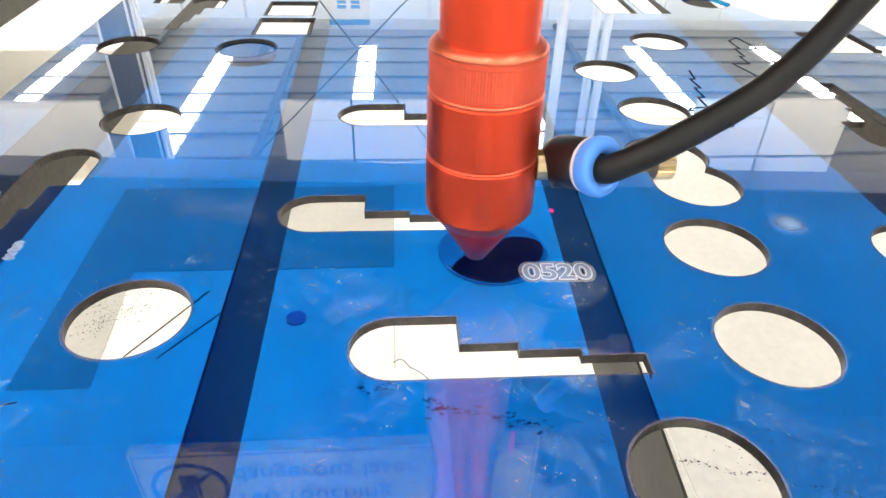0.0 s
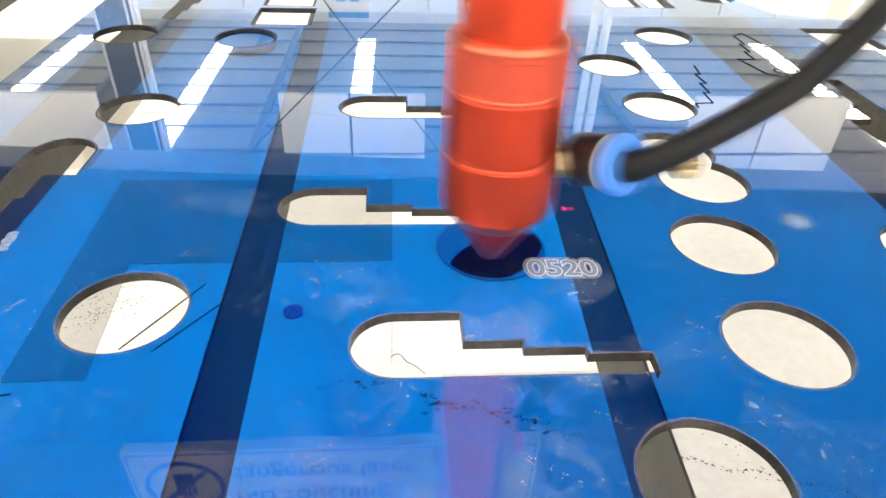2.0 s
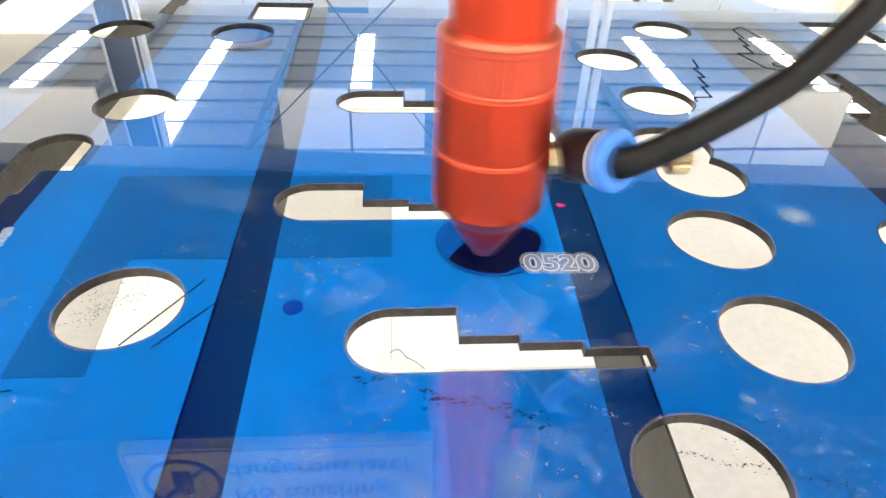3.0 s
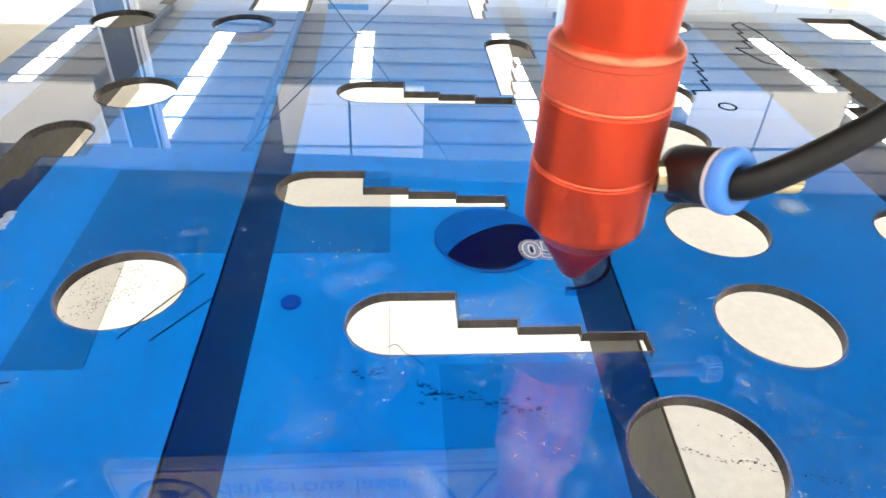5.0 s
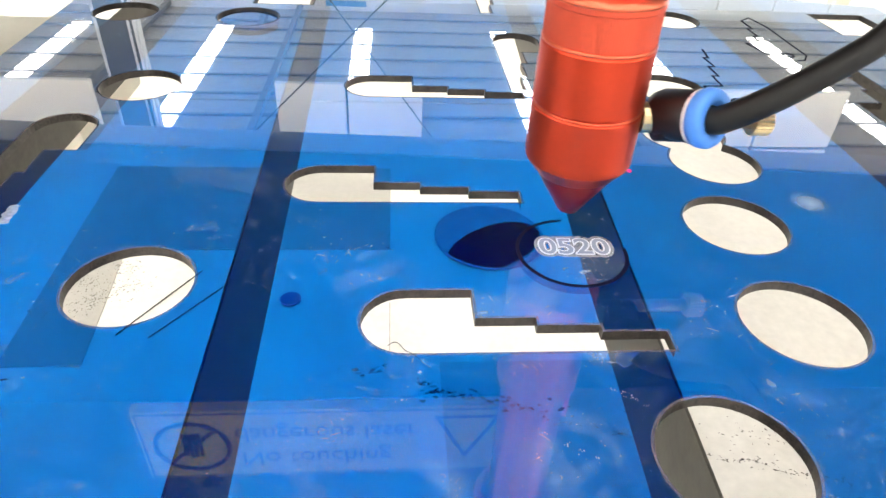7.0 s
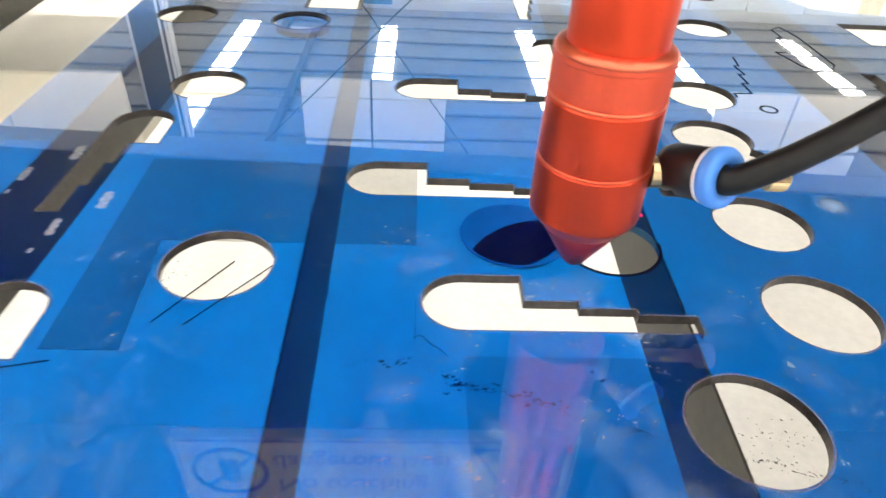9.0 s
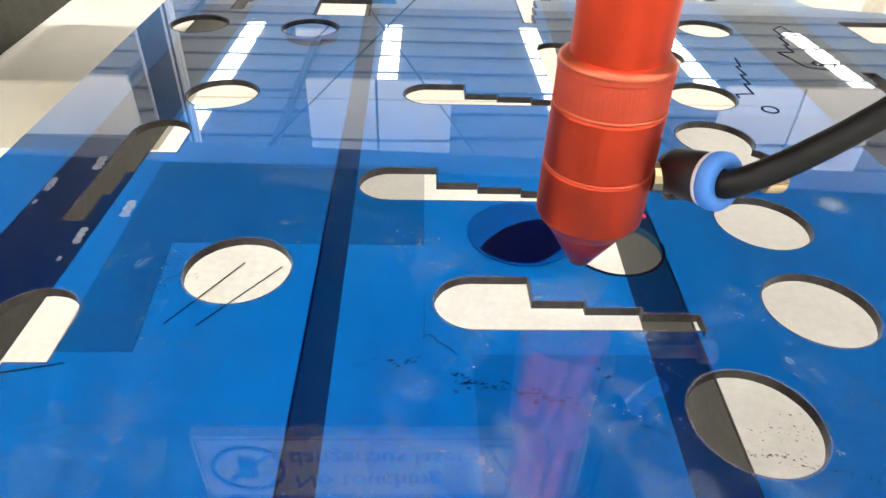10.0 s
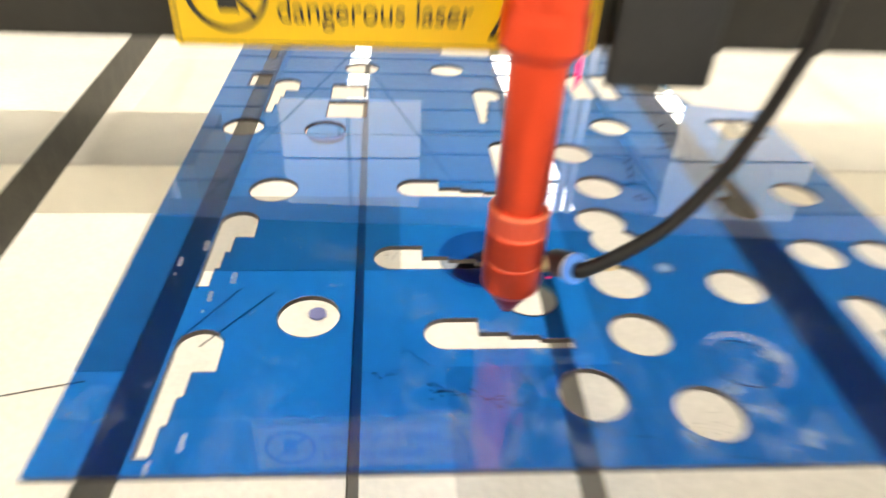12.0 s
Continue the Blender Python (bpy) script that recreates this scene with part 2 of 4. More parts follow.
FROST = surface("white_engraving_frost", (0.80, 0.82, 0.86), 0.8, vary=0.1, scale=500)


def haze(name, color, cover):
    """A thin scattered powder: part diffuse, part clear."""
    m, n, l = material(name)
    out, mx, d, t = n.new("ShaderNodeOutputMaterial"), n.new("ShaderNodeMixShader"), n.new("ShaderNodeBsdfDiffuse"), n.new("ShaderNodeBsdfTransparent")
    co, no, mr = n.new("ShaderNodeTexCoord"), n.new("ShaderNodeTexNoise"), n.new("ShaderNodeMapRange")
    no.inputs["Scale"].default_value = 900
    mr.inputs["To Min"].default_value, mr.inputs["To Max"].default_value = cover * 0.4, min(1, cover * 1.6)
    d.inputs[0].default_value = (*color, 1)
    l.new(co.outputs["Object"], no.inputs["Vector"])
    l.new(no.outputs["Fac"], mr.inputs["Value"])
    l.new(mr.outputs[0], mx.inputs[0])
    l.new(t.outputs[0], mx.inputs[1])
    l.new(d.outputs[0], mx.inputs[2])
    l.new(mx.outputs[0], out.inputs[0])
    return m


FROST_HAZE = haze("engraving_powder", (0.8, 0.8, 0.82), 0.35)
SMEAR = haze("soot_film", (0.03, 0.03, 0.04), 0.42)
FUME = haze("pale_fume", (0.72, 0.74, 0.82), 0.28)
RIM = haze("melted_rim", (0.24, 0.21, 0.19), 0.42)
FLAKE = haze("pale_residue", (0.62, 0.65, 0.68), 0.5)
ENGRAVED = surface("grey_engraved_digit", (0.30, 0.34, 0.44), 0.7, vary=0.15, scale=700)
SOOT = tint("thin_soot", (0.35, 0.42, 0.55))
CRUMB = surface("burnt_crumbs", (0.055, 0.045, 0.035), 0.8, vary=0.6, scale=300)
CHAR = surface("charred_kerf", (0.006, 0.008, 0.030), 0.8, vary=0.3, scale=800, spec=0.05)
TRAY_SHADE = surface("tray_shade", (0.54, 0.505, 0.445), 0.6, vary=0.09, scale=6, bump=0.08, fine=14)
TRAY_DIM = surface("tray_dim_patch", (0.56, 0.53, 0.465), 0.6, vary=0.10, scale=8, bump=0.08, fine=14)
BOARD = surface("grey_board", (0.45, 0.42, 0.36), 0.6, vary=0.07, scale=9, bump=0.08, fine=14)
ROOF = surface("grey_roof_sheet", (0.42, 0.41, 0.38), 0.6, vary=0.1, scale=0.6, bump=0.05)
BEAM = surface("roof_beam_grey", (0.20, 0.21, 0.22), 0.5, vary=0.1, scale=2)
WALL = surface("hall_wall", (0.84, 0.87, 0.90), 0.7, vary=0.05, scale=0.7)
CONCRETE = surface("hall_floor", (0.74, 0.74, 0.72), 0.5, vary=0.12, scale=1.5)
PANEL = surface("hanging_panel", (0.88, 0.86, 0.84), 0.5, vary=0.04, scale=1)
COLUMN = surface("column_paint", (0.75, 0.77, 0.8), 0.35, vary=0.05, scale=3)
COLUMN_DARK = surface("column_dark_side", (0.05, 0.055, 0.065), 0.4, vary=0.1, scale=3)
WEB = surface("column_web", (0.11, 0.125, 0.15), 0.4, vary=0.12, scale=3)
PANEL_BLUE = surface("hanging_panel_upper", (0.74, 0.76, 0.79), 0.5, vary=0.04, scale=1)
BANNER_BLUE = surface("banner_print", (0.10, 0.34, 0.70), 0.5, vary=0.05, scale=2)
SEAM = surface("tray_seam_grey", (0.48, 0.42, 0.35), 0.7, vary=0.2, scale=60)
VIOLET = surface("violet_scrap", (0.11, 0.12, 0.30), 0.3, vary=0.1, scale=100)
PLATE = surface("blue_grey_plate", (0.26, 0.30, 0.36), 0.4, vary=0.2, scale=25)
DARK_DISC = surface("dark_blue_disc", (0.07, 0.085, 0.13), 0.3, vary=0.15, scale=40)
SKYLIGHT = glow("translucent_roof_strip", (1.0, 0.98, 0.95), STRIP_GLOW)
WALL_GLOW = glow("glowing_wall_panel", (0.84, 0.92, 1.0), 1.0)
LASER_RED = glow("red_pointer_glow", (1.0, 0.03, 0.15), 2.0)

# ---- building helpers ----


def part(name, bm, mats, parent=None, label="", smooth=False):
    me = bpy.data.meshes.new(name)
    bm.normal_update()
    bm.to_mesh(me)
    bm.free()
    for m in mats if isinstance(mats, (list, tuple)) else [mats]:
        me.materials.append(m)
    if smooth:
        for p in me.polygons:
            p.use_smooth = True
    ob = new(name, me)
    if parent is not None:
        ob.parent = parent
    return tagged(ob, label)


def box(bm, x0, x1, y0, y1, z0, z1, bevel=0.0):
    vs = bmesh.ops.create_cube(bm, size=1)["verts"]
    for v in vs:
        v.co = Vector((x0 if v.co.x < 0 else x1, y0 if v.co.y < 0 else y1, z0 if v.co.z < 0 else z1))
    if bevel:
        es = list({e for v in vs for e in v.link_edges})
        bmesh.ops.bevel(bm, geom=es, offset=bevel, segments=2, affect="EDGES", profile=0.6)
    return bm


def lathe(bm, profile, steps=48, m=None, caps=True):
    """A turned solid from (radius, height) pairs, about z."""
    rings = []
    for r, z in profile:
        ring = [bm.verts.new((r * math.cos(2 * math.pi * i / steps), r * math.sin(2 * math.pi * i / steps), z)) for i in range(steps)]
        rings.append(ring)
    for a, b in zip(rings, rings[1:]):
        for i in range(steps):
            bm.faces.new((a[i], a[(i + 1) % steps], b[(i + 1) % steps], b[i]))
    if caps:
        bm.faces.new(rings[0][::-1])
        bm.faces.new(rings[-1])
    if m is not None:
        bmesh.ops.transform(bm, matrix=m, verts=[v for r in rings for v in r])
    return bm


def tube(bm, pts, radius, steps=20):
    """A round tube along points, with smooth frames."""
    pts = [Vector(p) for p in pts]
    rings = []
    for i, p in enumerate(pts):
        d = (pts[min(i + 1, len(pts) - 1)] - pts[max(i - 1, 0)]).normalized()
        u = d.cross(Vector((0, 1, 0.01))).normalized()
        w = d.cross(u)
        rings.append([bm.verts.new(p + radius * (math.cos(2 * math.pi * k / steps) * u + math.sin(2 * math.pi * k / steps) * w)) for k in range(steps)])
    for a, b in zip(rings, rings[1:]):
        for k in range(steps):
            bm.faces.new((a[k], a[(k + 1) % steps], b[(k + 1) % steps], b[k]))
    bm.faces.new(rings[0][::-1])
    bm.faces.new(rings[-1])
    return bm


def spline(pts, n=40):
    """Catmull-Rom points through pts."""
    pts = [Vector(p) for p in pts]
    ext = [2 * pts[0] - pts[1], *pts, 2 * pts[-1] - pts[-2]]
    out = []
    for i in range(1, len(ext) - 2):
        for k in range(n // (len(pts) - 1)):
            t = k / (n // (len(pts) - 1))
            a, b, c, d = ext[i - 1], ext[i], ext[i + 1], ext[i + 2]
            out.append(0.5 * ((2 * b) + (c - a) * t + (2 * a - 5 * b + 4 * c - d) * t * t + (3 * b - a - 3 * c + d) * t ** 3))
    return out + [pts[-1]]


def words(text, size, m, materials, name, parent, depth=0.0, fat=0.0, label=""):
    """Lettering as a mesh, centred on its origin, lying in its local xy plane."""
    cu = bpy.data.curves.new(name, "FONT")
    cu.body, cu.size, cu.align_x, cu.align_y, cu.extrude, cu.offset = text, size, "CENTER", "CENTER", depth, fat
    tmp = bpy.data.objects.new("tmp", cu)
    scene.collection.objects.link(tmp)
    me = bpy.data.meshes.new_from_object(tmp.evaluated_get(bpy.context.evaluated_depsgraph_get()))
    bpy.data.objects.remove(tmp)
    me.materials.clear()
    me.materials.append(materials)
    ob = new(name, me)
    ob.parent, ob.matrix_basis = parent, m
    return tagged(ob, label)


# ---- the cut sheet ----
HOLE = 0.0131
THICK = 0.0023


def ring(x, y, r=HOLE, n=48):
    return [(x + r * math.cos(2 * math.pi * i / n), y + r * math.sin(2 * math.pi * i / n)) for i in range(n)]


def union(a, b, r=HOLE, n=48):
    """Outline of two overlapping round holes."""
    pts = [p for p in ring(*a, r, n) if math.dist(p, b) >= r] + [p for p in ring(*b, r, n) if math.dist(p, a) >= r]
    mx, my = (a[0] + b[0]) / 2, (a[1] + b[1]) / 2
    return sorted(pts, key=lambda p: math.atan2(p[1] - my, p[0] - mx))


def slot(x, y, turn=0):
    """The stepped key-shaped slot; (x, y) is the inner corner of its head."""
    pts = [(0, 0), (0, -0.009), (0.0125, -0.009), (0.0125, -0.0113), (0.0255, -0.0113), (0.0255, -0.0134), (0.0388, -0.0134), (0.0388, -0.0187)]
    pts += [(-0.0140 - 0.00935 * math.sin(math.pi * k / 16), -0.00935 - 0.00935 * math.cos(math.pi * k / 16)) for k in range(17)]
    c, s = round(math.cos(radians(turn))), round(math.sin(radians(turn)))
    return [(x + c * px - s * py, y + s * px + c * py) for px, py in pts]


def rect(x0, x1, y0, y1):
    return [(x0, y0), (x1, y0), (x1, y1), (x0, y1)]


CUT = (0.0252, 0.0137)
CUT_R = 0.0128
OUTLINE = [(-0.1555, -0.0745), (0.2300, -0.0790), (0.2365, 0.2290), (0.2150, 0.2330), (0.1900, 0.2390), (0.1690, 0.3080), (0.1650, 0.4600), (-0.1640, 0.4600)]
HOLES = [ring(*c) for c in ((-0.072, 0.0026), (-0.102, 0.109), (-0.133, 0.190), (-0.080, 0.187), (0.008, 0.302), (-0.060, 0.302), (0.084, 0.114), (0.0705, 0.0255),
                            (0.069, -0.011), (0.0398, -0.0439), (0.082, -0.054), (0.126, 0.021), (0.181, 0.047), (0.201, 0.107), (0.216, 0.046), (0.077, 0.157), (0.1145, 0.198), (0.168, 0.272), (-0.056, 0.379))]
HOLES += [union((0.0755, 0.0775), (0.0785, 0.0585))]
HOLES += [slot(0, 0), slot(-0.022, 0.054), slot(-0.010, 0.121), slot(-0.104, -0.029, -90), slot(-0.105, 0.062, -90), slot(0.044, 0.149, -90), slot(-0.105, 0.253, -90), slot(0.043, 0.240, -90),
          slot(0.151, 0.103, 90), slot(0.190, -0.010, -90)]
HOLES += [rect(-0.081, -0.054, 0.207, 0.2345), rect(-0.0805, -0.0555, 0.2395, 0.267), rect(0.191, 0.219, 0.181, 0.213), rect(0.006, 0.075, 0.337, 0.394), rect(-0.143, -0.128, 0.262, 0.286),
          rect(-0.137, -0.131, 0.320, 0.389), rect(0.101, 0.119, 0.247, 0.297), rect(0.123, 0.138, 0.247, 0.297)]


def flat(name, outlines, z0, z1, mats, parent=None, label="", plain=()):
    """A flat plate from an outline and its holes, with top, bottom and cut edges, dark towards the viewing side.
    Holes in plain get no dark edge.
    """
    cu = bpy.data.curves.new(name, "CURVE")
    cu.dimensions, cu.fill_mode, cu.extrude = "2D", "BOTH", (z1 - z0) / 2
    for pts in outlines:
        sp = cu.splines.new("POLY")
        sp.points.add(len(pts) - 1)
        for p, (x, y) in zip(sp.points, pts):
            p.co = (x, y, 0, 1)
        sp.use_cyclic_u = True
    tmp = bpy.data.objects.new("tmp", cu)
    scene.collection.objects.link(tmp)
    me = bpy.data.meshes.new_from_object(tmp.evaluated_get(bpy.context.evaluated_depsgraph_get()))
    bpy.data.objects.remove(tmp)
    bm = bmesh.new()
    bm.from_mesh(me)
    bmesh.ops.remove_doubles(bm, verts=bm.verts, dist=1e-6)
    bmesh.ops.translate(bm, vec=(0, 0, (z0 + z1) / 2), verts=bm.verts)
    bm.normal_update()
    drop = []
    mid = (z0 + z1) / 2
    for f in bm.faces:
        f.smooth = False
        c = f.calc_center_median()
        if abs(f.normal.z) > 0.5:
            f.material_index = 0 if c.z > mid else 1
            if (f.normal.z > 0) != (c.z > mid):
                f.normal_flip()
        else:
            # faces towards the viewing side get their dark refracted look as colour
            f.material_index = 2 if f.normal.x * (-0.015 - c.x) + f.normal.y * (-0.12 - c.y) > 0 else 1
            if any(abs(math.dist((c.x, c.y), p) - CUT_R) < 0.0003 for p in plain):
                drop.append(f)
    bmesh.ops.delete(bm, geom=drop, context="FACES")
    return part(name, bm, mats, parent, label)


sheet = flat("acrylic_sheet", [OUTLINE, ring(*CUT, CUT_R), *HOLES], -THICK, 0, [SHEET_TOP, SHEET_BOTTOM, SHEET_EDGE_DARK], label="glossy transparent blue acrylic sheet with many laser-cut holes", plain=(CUT,))
tagged(sheet, category="acrylic sheet")

loose = flat("loose_disc", [ring(0, 0, HOLE - 0.0006)], -THICK, 0, [SHEET_TOP, SHEET_BOTTOM, SHEET_EDGE_DARK], sheet, "blue disc cut free and sunk in its hole")
loose.matrix_basis = pose(-0.0795, 0.1868, -0.0016, 2, 1, 0)

# ---- machine bed: tray, step, blades ----
TRAY = -0.44
BEAM_TOP = -0.0335
BLADE_FOOT = -0.0295


def setting(name, bm, mat, label=""):
    return tagged(part(name, bm, mat, None, label), kind="structure")


setting("machine_tray", box(bmesh.new(), -4.5, 4.5, -2.5, 6.6, TRAY - 0.02, TRAY), BASE_WHITE, "cream white tray under the cutting bed")
for x0, x1 in ((-1.25, -0.172), (0.246, 1.25)):
    setting("cross_beam", box(bmesh.new(), x0, x1, 0.198, 0.288, BEAM_TOP - 0.04, BEAM_TOP, 0.002), BASE_DIM, "beige cross beam beside the sheet")
# added on the tray in place of the beam's run under the sheet
setting("beam_stand_in", box(bmesh.new(), -0.62, 0.75, 1.10, 1.55, TRAY, TRAY + 0.003), BASE_DIM, "beige strip standing in for the cross beam under the sheet")
for x in (-1.27, 1.27):
    setting("bed_side", box(bmesh.new(), x - 0.02, x + 0.02, -1.0, 1.8, BEAM_TOP - 0.04, BEAM_TOP, 0.003), BASE_DIM)
    for y in (-0.95, 1.75):
        setting("bed_leg", box(bmesh.new(), x - 0.02, x + 0.02, y - 0.02, y + 0.02, TRAY, BEAM_TOP - 0.04), BASE_DIM)
for y in (-0.97, 1.77):
    setting("end_beam", box(bmesh.new(), -1.25, 1.25, y - 0.03, y + 0.03, BEAM_TOP - 0.04, BEAM_TOP, 0.003), BASE_DIM)

BLADES = [(-0.240, 3.5, 0), (-0.139, 0, 0), (-0.0531, 0.9, -5), (0.0385, -3.0, 0), (0.1660, -2.0, 0)]
for x, turn, lean in BLADES:
    blade = tagged(new("support_blade"), "dark steel support blade standing on edge under the sheet", "support blade", "support blades of the bed")
    blade.matrix_basis = pose(x, 0, 0, 0, lean, turn)
    part("blade", box(bmesh.new(), -0.0003, 0.0003, -0.98, 1.78, BLADE_FOOT, -THICK - 0.0002), STEEL, blade)
    for y in (-0.96, 1.76):
        part("foot_bracket", box(bmesh.new(), -0.003, 0.003, y - 0.008, y + 0.008, BEAM_TOP, BLADE_FOOT + 0.004, 0.0008), STEEL, blade)

# ---- gantry: its origin moves in y with the head's tip ----
gantry = tagged(new("gantry"), "dark painted machine gantry beam carrying a yellow warning sign", "machine gantry")
GY, GZ = 0.0297, 0.105


def skewed(bm):
    """The beam's back runs slightly askew to its front."""
    for v in bm.verts:
        if v.co.y > 0.2:
            v.co.y -= 0.065 * v.co.x
    return bm


part("beam", skewed(box(bmesh.new(), -0.75, 0.75, GY + 0.006, 0.2320, GZ, GZ + 0.24, 0.004)), GANTRY, gantry)
# rear lip of the underside, its brighter light put into a grey colour
part("lit_rear_lip", skewed(box(bmesh.new(), -0.75, 0.75, 0.2325, 0.2590, GZ + 0.0005, GZ + 0.03, 0.002)), LIT_LIP, gantry, "lip along the beam's back, painted lighter for the light on it")
part("carriage_plate", box(bmesh.new(), 0.046, 0.088, GY - 0.002, GY + 0.003, GZ - 0.012, GZ + 0.05, 0.002), BLACK_PLASTIC, gantry)
sign = part("warning_sign", box(bmesh.new(), -0.1145, 0.040, GY + 0.0006, GY + 0.0056, GZ, GZ + 0.041, 0.0012), YELLOW, gantry, "yellow warning sign with black lettering")
UP = pose(0, 0, 0, 90, 0, 0)


def fitted(text, x0, x1, z):
    """A line of lettering on the sign, set to its width."""
    ob = words(text, 0.0125, pose(0, 0, 0), INK, "lettering", sign, fat=0.0)
    w = max(v.co.x for v in ob.data.vertices) - min(v.co.x for v in ob.data.vertices)
    k = (x1 - x0) / w
    for v in ob.data.vertices:
        v.co.x *= k
    ob.matrix_basis = Matrix.Translation(((x0 + x1) / 2, GY + 0.0002, z)) @ UP


border = bmesh.new()
for x0, x1, z0, z1 in ((-0.1130, 0.0383, 0.0014, 0.0019), (-0.1130, 0.0383, 0.0391, 0.0396), (-0.1130, -0.1125, 0.0019, 0.0391), (0.0378, 0.0383, 0.0019, 0.0391)):
    box(border, x0, x1, GY + 0.0003, GY + 0.0008, GZ + z0, GZ + z1)
part("border_line", border, INK, sign)
fitted("dangerous laser", -0.0775, -0.0075, GZ + 0.0135)
fitted("No touching", -0.0765, -0.0180, GZ + 0.0285)
rim = lathe(lathe(bmesh.new(), [(0.0146, -0.0003), (0.0146, 0.0003), (0.0130, 0.0003), (0.0130, -0.0003), (0.0146, -0.0003)], 48, caps=False), [(0.0001, 0), (0.0002, 0.00001)], 3)
box(rim, -0.0135, 0.0135, -0.0008, 0.0008, -0.0003, 0.0002)
bmesh.ops.rotate(rim, verts=rim.verts, cent=(0, 0, 0), matrix=Matrix.Rotation(radians(-45), 3, "Z"))
part("no_touch_symbol", rim, INK, sign).matrix_basis = Matrix.Translation((-0.0945, GY + 0.0003, GZ + 0.0205)) @ UP
palm = bmesh.new()
box(palm, -0.0035, 0.0035, -0.0075, 0.0005, -0.0003, 0.0001, 0.0001)
for k in range(4):
    box(palm, -0.0035 + 0.0019 * k, -0.0022 + 0.0019 * k, 0.0002, 0.0055 + (0.001 if k in (1, 2) else 0), -0.0003, 0.0001)
part("palm_symbol", palm, INK, sign).matrix_basis = Matrix.Translation((-0.0945, GY + 0.0004, GZ + 0.0205)) @ UP
tri = bmesh.new()
for a, b in (((0.000, 0.006), (0.012, 0.030)), ((0.012, 0.030), (0.024, 0.006)), ((0.024, 0.006), (0.000, 0.006))):
    u, w = Vector((*a, 0)), Vector((*b, 0))
    d = (w - u).normalized() * 0.0008
    n2 = Vector((-d.y, d.x, 0))
    lo = [tri.verts.new(v) for v in (u - d - n2, w + d - n2, w + d + n2, u - d + n2)]
    tri.faces.new(lo)
bmesh.ops.solidify(tri, geom=tri.faces[:], thickness=0.0002)
part("triangle_symbol", tri, INK, sign).matrix_basis = Matrix.Translation((0.0, GY + 0.0003, GZ)) @ UP

# ---- laser head: its origin is the nozzle's tip on the sheet plane ----
head = tagged(new("laser_head"), "red anodised laser cutting head with a conical nozzle", "laser head")
part("nozzle_tip", lathe(bmesh.new(), [(0.0016, 0.004), (0.0024, 0.0044), (0.0090, 0.0152), (0.0092, 0.0165)]), RED_DARK, head, "dark red cone tip", True)
part("nozzle_body", lathe(bmesh.new(), [(0.0088, 0.0150), (0.0117, 0.0186), (0.0121, 0.0192), (0.0122, 0.0204), (0.0122, 0.0316), (0.0120, 0.0320)], 96), RED, head)
part("lens_barrel", lathe(bmesh.new(), [(0.0119, 0.0326), (0.0121, 0.0330), (0.0120, 0.0455), (0.0117, 0.0460)], 96), RED, head)
# rings and shoulder take a paler red that paints in their highlight
for name, r, z, half in (("groove_ring", 0.01212, 0.0323, 0.00028), ("collar_ring", 0.01205, 0.0464, 0.00042)):
    part(name, lathe(bmesh.new(), [(r - 0.0006, z - half), (r - 0.0001, z - half * 0.7), (r, z), (r - 0.0001, z + half * 0.7), (r - 0.0006, z + half)], 96), RED_HIGHLIGHT, head, "turned edge of the red barrel, highlight painted in", True)
bm = lathe(bmesh.new(), [(0.0115, 0.0462), (0.0118, 0.0470), (0.0118, 0.0538), (0.01195, 0.0540), (0.01195, 0.0550)], 240)
for k, v in enumerate(bm.verts):
    if k % 2 and 0.0469 < v.co.z < 0.0539:
        v.co.x, v.co.y = v.co.x * 0.9945, v.co.y * 0.9945
part("knurled_collar", bm, RED_SATIN, head, "knurled red collar")
part("collar_shoulder", lathe(bmesh.new(), [(0.01195, 0.0550), (0.0118, 0.0556), (0.0112, 0.0563), (0.0100, 0.0567)], 96), RED_HIGHLIGHT, head, "rounded shoulder of the collar, highlight painted in", True)
part("tube", lathe(bmesh.new(), [(0.0098, 0.0560), (0.0098, 0.1160)], 96), RED, head)
part("clamp_collar", lathe(bmesh.new(), [(0.0120, 0.1150), (0.0145, 0.1180), (0.0145, 0.1290), (0.0138, 0.1300), (0.0138, 0.2000)]), RED, head)

# air fitting: brass stub, black elbow, blue collar facing the viewer's side, needle screw
RIGHT = pose(0, 0, 0, 0, 90, 0)
AXIS = Vector((0.50, -0.82, 0.27)).normalized()
JOINT = Vector((0.0182, -0.0035, 0.0313))
OUT = Matrix.Translation(JOINT) @ AXIS.to_track_quat("Z", "Y").to_matrix().to_4x4()
elbow = part("air_fitting", lathe(lathe(bmesh.new(), [(0.0040, 0.0150), (0.0052, 0.0154), (0.0054, 0.0215), (0.0048, 0.0232)], 28, Matrix.Translation((0, -0.0025, 0.0300)) @ RIGHT),
             [(0.0046, -0.004), (0.0054, -0.002), (0.0057, 0.0062), (0.0055, 0.0066)], 32, OUT), BLACK_PLASTIC, head, "black push-in elbow fitting", True)
part("stub", lathe(bmesh.new(), [(0.0034, 0.0115), (0.0034, 0.0152)], 12, Matrix.Translation((0, -0.0025, 0.0300)) @ RIGHT), BRASS, elbow, "brass threaded stub")
part("band", lathe(bmesh.new(), [(0.0055, 0.0064), (0.0059, 0.0066), (0.0059, 0.0074), (0.0055, 0.0076)], 40, OUT), COLUMN, elbow, "pale ring", True)
